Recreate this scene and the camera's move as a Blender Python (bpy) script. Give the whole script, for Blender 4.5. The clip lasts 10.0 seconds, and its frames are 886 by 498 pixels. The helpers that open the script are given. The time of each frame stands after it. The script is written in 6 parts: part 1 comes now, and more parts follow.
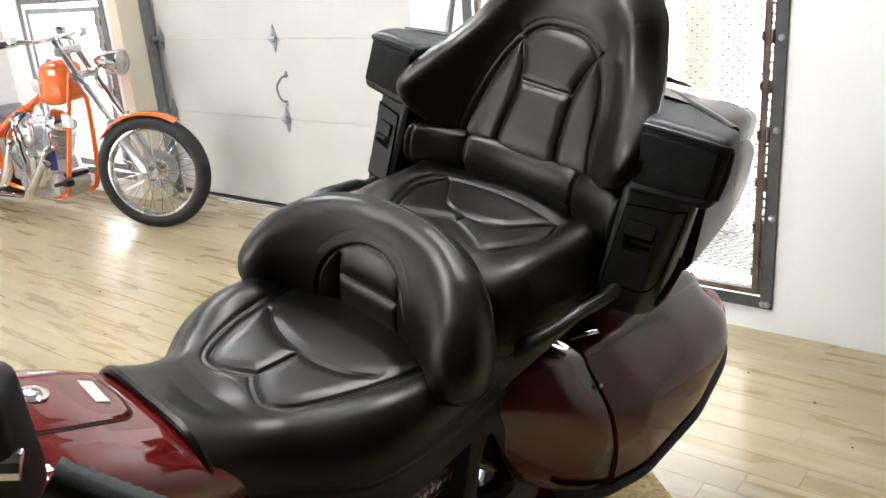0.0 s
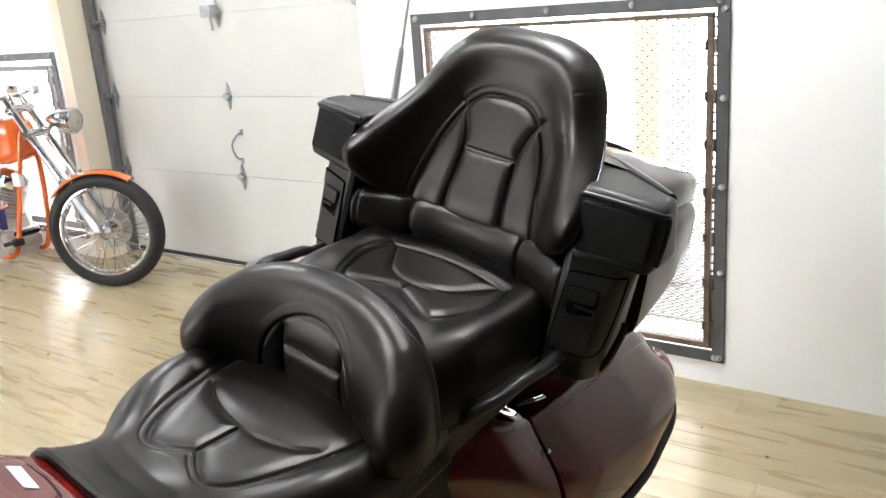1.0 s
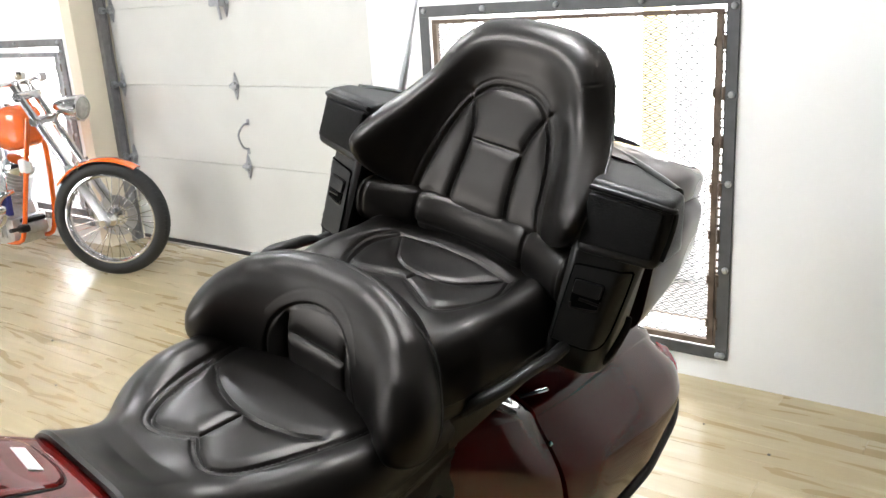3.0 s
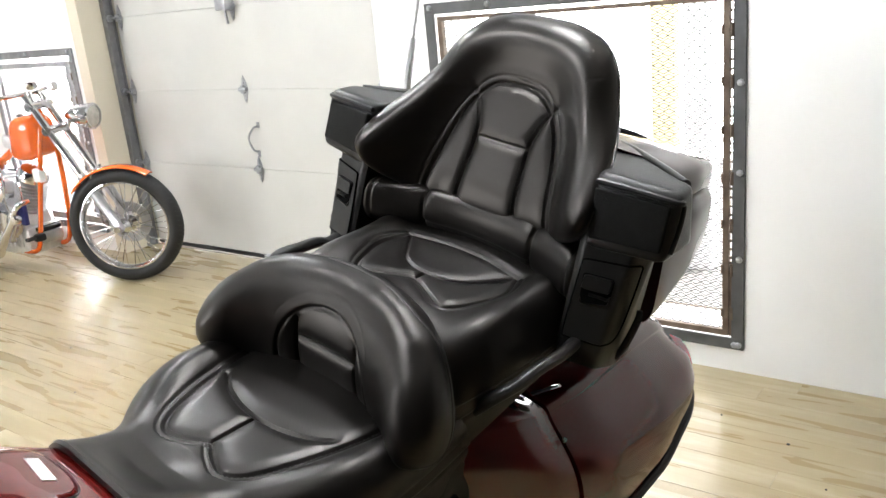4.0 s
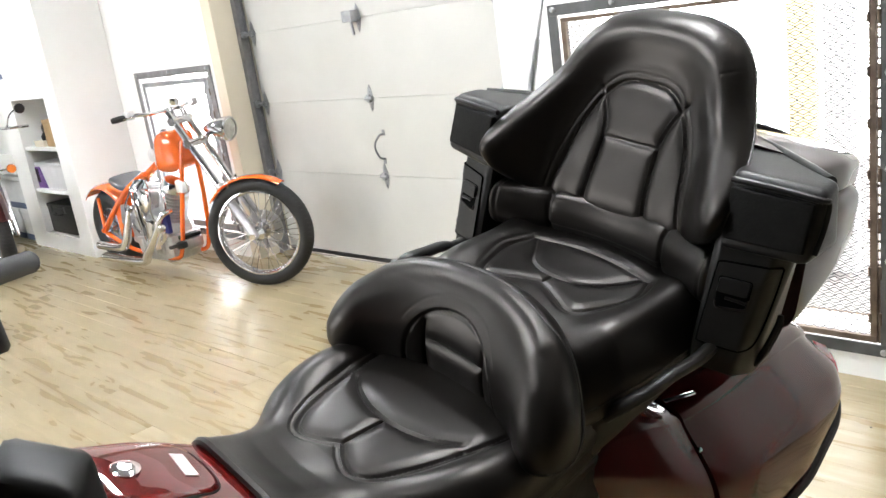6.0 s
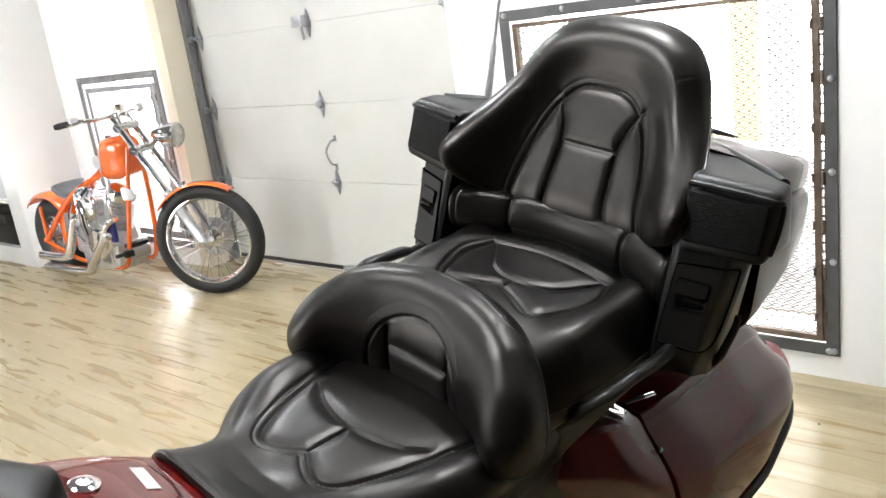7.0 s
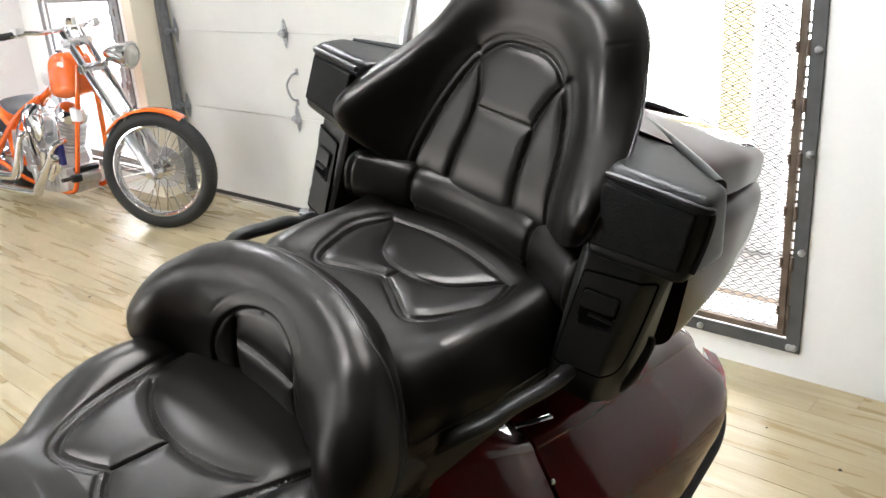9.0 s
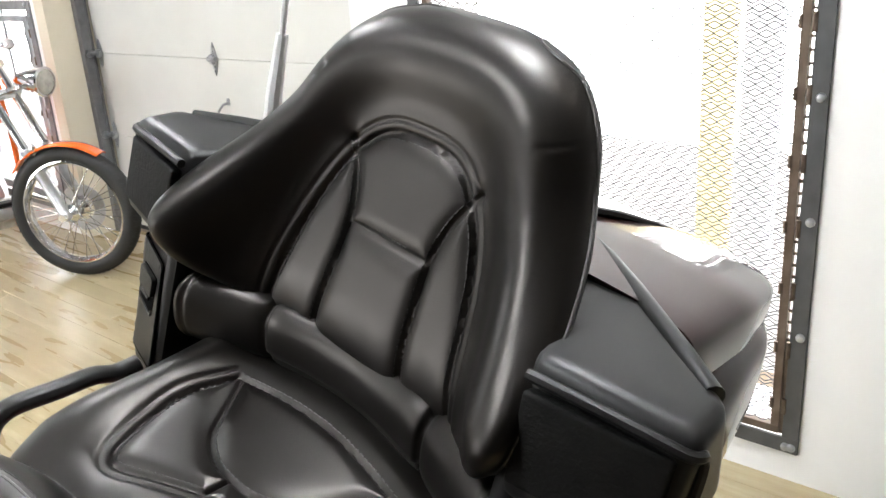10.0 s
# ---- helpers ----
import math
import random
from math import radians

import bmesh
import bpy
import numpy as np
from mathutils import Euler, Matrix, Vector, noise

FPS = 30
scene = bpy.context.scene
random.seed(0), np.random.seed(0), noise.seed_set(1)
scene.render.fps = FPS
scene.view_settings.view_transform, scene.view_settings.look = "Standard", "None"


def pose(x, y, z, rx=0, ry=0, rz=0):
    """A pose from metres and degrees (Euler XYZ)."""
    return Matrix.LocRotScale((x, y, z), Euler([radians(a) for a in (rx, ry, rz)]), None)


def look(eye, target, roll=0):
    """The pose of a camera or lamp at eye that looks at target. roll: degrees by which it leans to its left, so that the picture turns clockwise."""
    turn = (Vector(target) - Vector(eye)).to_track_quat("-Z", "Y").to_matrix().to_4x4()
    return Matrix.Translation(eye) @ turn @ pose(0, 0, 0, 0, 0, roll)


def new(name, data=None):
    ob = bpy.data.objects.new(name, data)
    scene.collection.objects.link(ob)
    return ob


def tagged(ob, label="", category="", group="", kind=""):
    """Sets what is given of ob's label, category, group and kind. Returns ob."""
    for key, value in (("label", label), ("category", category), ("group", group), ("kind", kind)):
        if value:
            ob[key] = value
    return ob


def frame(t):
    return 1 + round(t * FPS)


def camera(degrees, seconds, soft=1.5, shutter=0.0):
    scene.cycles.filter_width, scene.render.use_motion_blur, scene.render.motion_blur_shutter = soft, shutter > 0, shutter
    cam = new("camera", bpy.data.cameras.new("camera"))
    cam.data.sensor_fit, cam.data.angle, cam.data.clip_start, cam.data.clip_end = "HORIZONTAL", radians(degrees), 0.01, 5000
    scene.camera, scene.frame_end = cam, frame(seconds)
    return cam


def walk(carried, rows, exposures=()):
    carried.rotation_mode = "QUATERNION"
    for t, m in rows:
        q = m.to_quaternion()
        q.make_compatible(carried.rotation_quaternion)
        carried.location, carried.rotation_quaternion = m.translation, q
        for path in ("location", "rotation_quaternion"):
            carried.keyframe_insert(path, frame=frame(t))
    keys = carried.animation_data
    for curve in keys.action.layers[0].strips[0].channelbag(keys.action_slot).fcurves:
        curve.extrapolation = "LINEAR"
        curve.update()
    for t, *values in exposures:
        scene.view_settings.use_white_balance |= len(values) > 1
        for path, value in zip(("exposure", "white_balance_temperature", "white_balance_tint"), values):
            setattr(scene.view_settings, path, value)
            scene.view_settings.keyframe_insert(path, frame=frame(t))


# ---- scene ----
cam = camera(55.2, 10.0)
PATH = [
    (0, (0.47, 0.137, 1.357), (-0.725, 1.598, 0.695), -4.5),
    (0.2, (0.482, 0.143, 1.371), (-0.682, 1.656, 0.773), -3.7),
    (0.5, (0.493, 0.157, 1.381), (-0.642, 1.702, 0.811), -4.6),
    (0.7, (0.495, 0.162, 1.383), (-0.631, 1.716, 0.819), -4.5),
    (1, (0.493, 0.165, 1.387), (-0.647, 1.711, 0.828), -4.4),
    (1.5, (0.492, 0.161, 1.384), (-0.655, 1.697, 0.812), -4.0),
    (2, (0.49, 0.16, 1.382), (-0.659, 1.695, 0.816), -3.9),
    (3.5, (0.495, 0.165, 1.381), (-0.649, 1.702, 0.808), -3.4),
    (4, (0.5, 0.174, 1.384), (-0.674, 1.686, 0.807), -5.5),
    (4.2, (0.5, 0.172, 1.381), (-0.713, 1.648, 0.79), -5.8),
    (4.5, (0.489, 0.173, 1.375), (-0.796, 1.581, 0.77), -6.7),
    (4.7, (0.496, 0.148, 1.376), (-0.866, 1.48, 0.765), -7.9),
    (5, (0.484, 0.171, 1.37), (-0.934, 1.45, 0.777), -8.2),
    (5.5, (0.49, 0.182, 1.375), (-0.921, 1.489, 0.828), -8.4),
    (7, (0.471, 0.165, 1.38), (-0.838, 1.579, 0.844), -8.0),
    (7.2, (0.455, 0.178, 1.373), (-0.796, 1.645, 0.839), -8.5),
    (7.5, (0.463, 0.128, 1.366), (-0.659, 1.665, 0.752), -7.5),
    (7.7, (0.46, 0.115, 1.356), (-0.617, 1.657, 0.676), -6.5),
    (8, (0.458, 0.132, 1.36), (-0.626, 1.662, 0.666), -6.3),
    (8.2, (0.46, 0.169, 1.361), (-0.653, 1.685, 0.68), -7.7),
    (8.3, (0.458, 0.21, 1.352), (-0.662, 1.717, 0.662), -7.4),
    (8.4, (0.453, 0.26, 1.349), (-0.681, 1.756, 0.658), -6.6),
    (8.5, (0.453, 0.306, 1.35), (-0.697, 1.798, 0.676), -5.4),
    (8.7, (0.458, 0.381, 1.354), (-0.728, 1.843, 0.679), -3.1),
    (9, (0.441, 0.482, 1.363), (-0.84, 1.86, 0.686), -3.9),
    (9.2, (0.397, 0.562, 1.367), (-0.9, 1.922, 0.68), -5.2),
    (9.3, (0.361, 0.611, 1.361), (-0.925, 1.99, 0.696), -5.3),
    (9.5, (0.29, 0.703, 1.365), (-0.938, 2.142, 0.715), -3.2),
    (9.6, (0.251, 0.751, 1.379), (-0.994, 2.174, 0.725), -2.8),
    (9.7, (0.227, 0.793, 1.392), (-1.031, 2.223, 0.78), -3.0),
    (9.8, (0.22, 0.836, 1.401), (-1.018, 2.284, 0.79), -3.6),
    (10, (0.218, 0.937, 1.387), (-1.029, 2.353, 0.723), -3.7),
]
walk(cam, [(t, look(eye, target, roll)) for t, eye, target, roll in PATH])

# ---- world, sun and lamps ----
world = bpy.data.worlds.new("overcast")
scene.world = world
world.use_nodes = True
sky = world.node_tree.nodes.new("ShaderNodeTexSky")
sky.sky_type, sky.sun_disc = "NISHITA", False
sky.sun_elevation, sky.sun_rotation = radians(38), radians(20)
world.node_tree.nodes["Background"].inputs["Strength"].default_value = 0.12
world.node_tree.links.new(sky.outputs["Color"], world.node_tree.nodes["Background"].inputs["Color"])
sun = new("sun", bpy.data.lights.new("sun", "SUN"))
sun.data.energy, sun.data.angle, sun.data.color = 1.2, radians(12), (1.0, 0.96, 0.9)
sun.matrix_world = look((0, 12, 9), (0, 0, 0))

# ---- materials ----


def material(name, colour, rough=0.5, metal=0.0, spread=0.0, size=8.0, bump=0.0, bump_size=200.0, coat=0.0, coat_ior=1.5, stretch=(1, 1, 1), rough_spread=0.0, second=None, detail=4.0, specular=0.5, tint=(1, 1, 1), wrinkle=0.0, wrinkle_size=22.0):
    """A principled material with stains at one scale and fine relief at another, in object metres."""
    m = bpy.data.materials.new(name)
    m.use_nodes = True
    nt = m.node_tree
    b = nt.nodes["Principled BSDF"]
    b.inputs["Base Color"].default_value = (*colour, 1)
    b.inputs["Roughness"].default_value, b.inputs["Metallic"].default_value = rough, metal
    b.inputs["Coat Weight"].default_value, b.inputs["Coat Roughness"].default_value, b.inputs["Coat IOR"].default_value = coat, 0.03, coat_ior
    b.inputs["Specular IOR Level"].default_value = specular
    b.inputs["Specular Tint"].default_value = (*tint, 1)
    co = nt.nodes.new("ShaderNodeTexCoord")
    mp = nt.nodes.new("ShaderNodeMapping")
    mp.inputs["Scale"].default_value = stretch
    nt.links.new(co.outputs["Object"], mp.inputs["Vector"])
    if spread or rough_spread:
        n = nt.nodes.new("ShaderNodeTexNoise")
        n.inputs["Scale"].default_value, n.inputs["Detail"].default_value = size, detail
        nt.links.new(mp.outputs["Vector"], n.inputs["Vector"])
        ramp = nt.nodes.new("ShaderNodeMapRange")
        ramp.inputs["From Min"].default_value, ramp.inputs["From Max"].default_value = 0.3, 0.7
        nt.links.new(n.outputs["Fac"], ramp.inputs["Value"])
        mix = nt.nodes.new("ShaderNodeMix")
        mix.data_type = "RGBA"
        other = second or [c * (1 - spread) for c in colour]
        mix.inputs["A"].default_value, mix.inputs["B"].default_value = (*colour, 1), (*other, 1)
        nt.links.new(ramp.outputs["Result"], mix.inputs["Factor"])
        nt.links.new(mix.outputs["Result"], b.inputs["Base Color"])
        if rough_spread:
            rr = nt.nodes.new("ShaderNodeMapRange")
            rr.inputs["To Min"].default_value, rr.inputs["To Max"].default_value = rough - rough_spread, rough + rough_spread
            nt.links.new(n.outputs["Fac"], rr.inputs["Value"])
            nt.links.new(rr.outputs["Result"], b.inputs["Roughness"])
    if bump:
        n2 = nt.nodes.new("ShaderNodeTexNoise")
        n2.inputs["Scale"].default_value, n2.inputs["Detail"].default_value = bump_size, 3.0
        nt.links.new(mp.outputs["Vector"], n2.inputs["Vector"])
        bp = nt.nodes.new("ShaderNodeBump")
        bp.inputs["Strength"].default_value, bp.inputs["Distance"].default_value = bump, 0.002
        nt.links.new(n2.outputs["Fac"], bp.inputs["Height"])
        nt.links.new(bp.outputs["Normal"], b.inputs["Normal"])
        if wrinkle:
            n3 = nt.nodes.new("ShaderNodeTexNoise")
            n3.inputs["Scale"].default_value, n3.inputs["Detail"].default_value, n3.inputs["Distortion"].default_value = wrinkle_size, 2.0, 0.8
            nt.links.new(co.outputs["Object"], n3.inputs["Vector"])
            bp3 = nt.nodes.new("ShaderNodeBump")
            bp3.inputs["Strength"].default_value, bp3.inputs["Distance"].default_value = wrinkle, 0.004
            nt.links.new(n3.outputs["Fac"], bp3.inputs["Height"])
            nt.links.new(bp3.outputs["Normal"], bp.inputs["Normal"])
    return m


def glow(name, colour, strength):
    m = bpy.data.materials.new(name)
    m.use_nodes = True
    b = m.node_tree.nodes["Principled BSDF"]
    b.inputs["Base Color"].default_value = (*colour, 1)
    b.inputs["Emission Color"].default_value, b.inputs["Emission Strength"].default_value = (*colour, 1), strength
    return m


def plank_material(name, joined):
    """Oak strips whose tone and grain differ from piece to piece."""
    m = bpy.data.materials.new(name)
    m.use_nodes = True
    nt = m.node_tree
    b = nt.nodes["Principled BSDF"]
    co, info = nt.nodes.new("ShaderNodeTexCoord"), nt.nodes.new("ShaderNodeNewGeometry" if joined else "ShaderNodeObjectInfo")
    chance = info.outputs["Random Per Island" if joined else "Random"]
    shift = nt.nodes.new("ShaderNodeVectorMath")
    shift.operation = "SCALE"
    shift.inputs[0].default_value = (37.0, 11.0, 5.0)
    nt.links.new(chance, shift.inputs["Scale"])
    add = nt.nodes.new("ShaderNodeVectorMath")
    nt.links.new(co.outputs["Object"], add.inputs[0])
    nt.links.new(shift.outputs["Vector"], add.inputs[1])
    mp = nt.nodes.new("ShaderNodeMapping")
    mp.inputs["Scale"].default_value = (1.0, 8.0, 1.0)
    nt.links.new(add.outputs["Vector"], mp.inputs["Vector"])
    coarse, fine = nt.nodes.new("ShaderNodeTexNoise"), nt.nodes.new("ShaderNodeTexNoise")
    coarse.inputs["Scale"].default_value, coarse.inputs["Detail"].default_value, coarse.inputs["Distortion"].default_value = 2.0, 2.0, 0.5
    fine.inputs["Scale"].default_value, fine.inputs["Detail"].default_value = 16.0, 5.0
    nt.links.new(mp.outputs["Vector"], coarse.inputs["Vector"])
    nt.links.new(mp.outputs["Vector"], fine.inputs["Vector"])
    ramp = nt.nodes.new("ShaderNodeValToRGB")
    e = ramp.color_ramp.elements
    e[0].position, e[0].color = 0.14, (0.295, 0.232, 0.128, 1)
    e[1].position, e[1].color = 0.76, (0.44, 0.372, 0.245, 1)
    mid = ramp.color_ramp.elements.new(0.5)
    mid.color = (0.345, 0.280, 0.160, 1)
    mix = nt.nodes.new("ShaderNodeMath")
    mix.operation = "MULTIPLY_ADD"
    mix.inputs[1].default_value = 0.20
    nt.links.new(fine.outputs["Fac"], mix.inputs[0])
    tone = nt.nodes.new("ShaderNodeMath")
    tone.operation = "MULTIPLY_ADD"
    tone.inputs[1].default_value, tone.inputs[2].default_value = 0.15, -0.185
    nt.links.new(chance, tone.inputs[0])
    s = nt.nodes.new("ShaderNodeMath")
    s.operation = "ADD"
    nt.links.new(coarse.outputs["Fac"], s.inputs[0])
    nt.links.new(tone.outputs["Value"], s.inputs[1])
    nt.links.new(s.outputs["Value"], mix.inputs[2])
    nt.links.new(mix.outputs["Value"], ramp.inputs["Fac"])
    nt.links.new(ramp.outputs["Color"], b.inputs["Base Color"])
    rr = nt.nodes.new("ShaderNodeMapRange")
    rr.inputs["To Min"].default_value, rr.inputs["To Max"].default_value = 0.20, 0.38
    nt.links.new(coarse.outputs["Fac"], rr.inputs["Value"])
    nt.links.new(rr.outputs["Result"], b.inputs["Roughness"])
    bp = nt.nodes.new("ShaderNodeBump")
    bp.inputs["Strength"].default_value, bp.inputs["Distance"].default_value = 0.12, 0.001
    nt.links.new(fine.outputs["Fac"], bp.inputs["Height"])
    nt.links.new(bp.outputs["Normal"], b.inputs["Normal"])
    return m


M_LEATHER = material("black_leather", (0.0046, 0.0038, 0.0033), 0.355, spread=0.35, size=9, bump=0.07, bump_size=520, rough_spread=0.04, specular=0.36, tint=(1.0, 0.925, 0.865), wrinkle=0.03)
M_LEATHER_DARK = material("dark_leather", (0.003, 0.003, 0.003), 0.46, spread=0.3, size=9, bump=0.2, bump_size=520, rough_spread=0.05, specular=0.15)
M_THREAD = material("seam_thread", (0.022, 0.020, 0.019), 0.5)
M_PIPING = material("leather_piping", (0.045, 0.041, 0.038), 0.38, bump=0.1, bump_size=400)
M_BURGUNDY = material("burgundy_paint", (0.11, 0.0042, 0.003), 0.4, spread=0.12, size=600, coat=1.0, coat_ior=1.8, specular=0.02)
# Same burgundy; the grey-brown of its reflections is put into the base
M_TRUNK = material("burgundy_with_reflected_grey", (0.030, 0.011, 0.010), 0.30, spread=0.1, size=600, specular=0.15, coat=1.0, coat_ior=1.36)
M_PLASTIC = material("textured_black_plastic", (0.009, 0.0086, 0.0082), 0.38, bump=0.10, bump_size=900, spread=0.25, size=30, specular=0.32)
M_PLASTIC_MATTE = material("matte_black_plastic", (0.005, 0.005, 0.005), 0.6, bump=0.2, bump_size=700, specular=0.2)
# Near-black standing in for shade in gaps, recesses and under the seat
M_SHADE_BLACK = material("shade_black", (0.0015, 0.0015, 0.0015), 0.9, spread=0.2, size=30, specular=0.05)
M_GRILLE = material("speaker_cloth", (0.0045, 0.0042, 0.0038), 0.7, bump=0.6, bump_size=260, spread=0.6, size=45, specular=0.18)
M_RUBBER = material("black_rubber", (0.010, 0.010, 0.010), 0.6, bump=0.15, bump_size=300, spread=0.25, size=12)
M_CHROME = material("chrome", (0.82, 0.82, 0.84), 0.14, metal=1.0, spread=0.12, size=30, rough_spread=0.04)
M_ALLOY = material("cast_alloy", (0.55, 0.55, 0.57), 0.32, metal=1.0, spread=0.25, size=20, bump=0.1)
M_STEEL = material("painted_grey_steel", (0.085, 0.088, 0.09), 0.5, metal=0.3, spread=0.35, size=14, bump=0.2, bump_size=120)
M_BROWN_STEEL = material("rusty_brown_steel", (0.15, 0.115, 0.085), 0.6, metal=0.3, spread=0.6, size=16, bump=0.25, bump_size=150, second=(0.075, 0.05, 0.035))
M_LIGHT_STEEL = material("galvanised_steel", (0.42, 0.43, 0.45), 0.4, metal=0.8, spread=0.3, size=25)
M_TRACK = material("dull_galvanised_steel", (0.22, 0.22, 0.225), 0.55, metal=0.3, spread=0.3, size=20)
M_WALL = material("white_wall_paint", (0.80, 0.80, 0.785), 0.62, spread=0.05, size=2.5, bump=0.10, bump_size=60)
# Cream of a box; on the door return it stands for shade
M_RETURN = material("cream_tone", (0.66, 0.60, 0.48), 0.6, spread=0.06, size=3, bump=0.08, bump_size=60)
M_DOOR = material("white_door_paint", (0.54, 0.538, 0.512), 0.42, spread=0.07, size=3.2, bump=0.06, bump_size=40, rough_spread=0.06)
# Near-black for unseen walls, standing in for an unlit room in reflections
M_UNLIT = material("unlit_room_tone", (0.022, 0.021, 0.020), 0.8, spread=0.1, size=2.5)
M_CEILING = material("ceiling_paint", (0.13, 0.13, 0.13), 0.8, spread=0.05, size=3)
M_ORANGE = material("orange_paint", (0.80, 0.13, 0.015), 0.22, spread=0.06, size=300, coat=1.0)
M_WHITE = material("white_plastic", (0.78, 0.78, 0.78), 0.35, spread=0.05, size=10)
M_SILVER = material("bright_silver_paint", (0.86, 0.86, 0.87), 0.3, spread=0.05, size=30)
M_BLUE = material("dark_blue_cloth", (0.02, 0.025, 0.16), 0.7, spread=0.3, size=40)
M_RED_LENS = material("red_lens", (0.26, 0.007, 0.012), 0.12, coat=1.0)
M_AMBER = material("amber_lens", (0.85, 0.22, 0.03), 0.15, coat=1.0)
M_GLASS = material("headlamp_glass", (0.62, 0.60, 0.55), 0.12, metal=0.7, spread=0.3, size=40)
M_PLANK = plank_material("oak_laminate", False)
M_PLANK_FAR = plank_material("oak_laminate_far", True)
M_JOINT = material("dark_joint", (0.12, 0.085, 0.05), 0.8, spread=0.2, size=10)
M_CARD = material("cardboard", (0.42, 0.28, 0.14), 0.8, spread=0.2, size=15)
M_PURPLE = material("purple_print", (0.10, 0.03, 0.20), 0.4, spread=0.3, size=20)
M_CHIPBOARD = material("chipboard_block", (0.60, 0.47, 0.20), 0.75, spread=0.55, size=70, bump=0.5, bump_size=120, second=(0.38, 0.26, 0.09))
M_ENGINE = material("polished_engine_metal", (0.72, 0.72, 0.73), 0.36, metal=0.7, spread=0.25, size=25, rough_spread=0.08)
M_SKYGLOW = glow("overcast_daylight", (1.0, 1.0, 1.0), 16.0)
M_LAMP = glow("lamp_diffuser", (0.94, 0.97, 1.0), 156.0)
M_GRAVEL = material("pale_gravel", (0.30, 0.29, 0.28), 0.9, spread=0.4, size=40, bump=0.6, bump_size=60)
M_YELLOW = material("yellow_post_paint", (0.80, 0.68, 0.36), 0.5, spread=0.1, size=10)

# ---- mesh tools ----


def part(name, bm, mat, parent=None, label="", smooth=True, angle=35):
    """Links a bmesh as one mesh object under a thing or a part."""
    bmesh.ops.recalc_face_normals(bm, faces=bm.faces[:])
    me = bpy.data.meshes.new(name)
    if smooth:
        lim = math.cos(radians(angle))
        for f in bm.faces:
            f.smooth = True
        for e in bm.edges:
            if len(e.link_faces) == 2 and e.link_faces[0].normal.dot(e.link_faces[1].normal) < lim:
                e.smooth = False
    bm.to_mesh(me)
    bm.free()
    me.materials.append(mat)
    ob = new(name, me)
    if parent is not None:
        ob.parent = parent
    if label:
        ob["label"] = label
    return ob


def thing(name, label, category, m=None, group="", kind=""):
    ob = new(name)
    ob.empty_display_size = 0.05
    if m is not None:
        ob.matrix_world = m
    return tagged(ob, label, category, group, kind)


def box(bm, lo, hi, bevel=0.0, seg=2):
    x0, y0, z0 = lo
    x1, y1, z1 = hi
    v = [bm.verts.new(c) for c in ((x0, y0, z0), (x1, y0, z0), (x1, y1, z0), (x0, y1, z0), (x0, y0, z1), (x1, y0, z1), (x1, y1, z1), (x0, y1, z1))]
    faces = [bm.faces.new([v[i] for i in f]) for f in ((0, 3, 2, 1), (4, 5, 6, 7), (0, 1, 5, 4), (1, 2, 6, 5), (2, 3, 7, 6), (3, 0, 4, 7))]
    if bevel:
        edges = list({e for f in faces for e in f.edges})
        bmesh.ops.bevel(bm, geom=edges, offset=bevel, segments=seg, affect="EDGES", profile=0.5)
    return bm


def boxed(lo, hi, bevel=0.0, seg=2):
    return box(bmesh.new(), lo, hi, bevel, seg)


def hexa(bm, bottom, top, bevel=0.0, seg=3):
    """Eight corners, four below and four above in the same order round."""
    v = [bm.verts.new(c) for c in (*bottom, *top)]
    faces = [bm.faces.new([v[i] for i in f]) for f in ((0, 3, 2, 1), (4, 5, 6, 7), (0, 1, 5, 4), (1, 2, 6, 5), (2, 3, 7, 6), (3, 0, 4, 7))]
    if bevel:
        edges = list({e for f in faces for e in f.edges})
        bmesh.ops.bevel(bm, geom=edges, offset=bevel, segments=seg, affect="EDGES", profile=0.6, clamp_overlap=True)
    return bm


def sheet(bm, P, wrap_u=False, wrap_v=False, cap=False):
    """A grid of points (nu, nv, 3) as quads. cap closes the first and last row when wrapped across."""
    nu, nv = len(P), len(P[0])
    V = [[bm.verts.new(P[i][j]) for j in range(nv)] for i in range(nu)]
    for i in range(nu if wrap_u else nu - 1):
        for j in range(nv if wrap_v else nv - 1):
            bm.faces.new((V[i][j], V[(i + 1) % nu][j], V[(i + 1) % nu][(j + 1) % nv], V[i][(j + 1) % nv]))
    if cap:
        bm.faces.new(V[0])
        bm.faces.new(V[-1][::-1])
    return bm


def smooth_line(pts, n, closed=False):
    """A Catmull-Rom curve through the points, in n steps."""
    pts = [Vector(p) for p in pts]
    k = len(pts)
    out = []
    spans = k if closed else k - 1
    for i in range(n):
        s = i / n * spans if closed else i / (n - 1) * spans
        a = min(int(s), spans - 1)
        t = s - a
        g = (lambda j: pts[j % k]) if closed else (lambda j: pts[min(max(j, 0), k - 1)])
        p0, p1, p2, p3 = g(a - 1), g(a), g(a + 1), g(a + 2)
        out.append(0.5 * ((2 * p1) + (p2 - p0) * t + (2 * p0 - 5 * p1 + 4 * p2 - p3) * t * t + (3 * p1 - p0 - 3 * p2 + p3) * t ** 3))
    return out


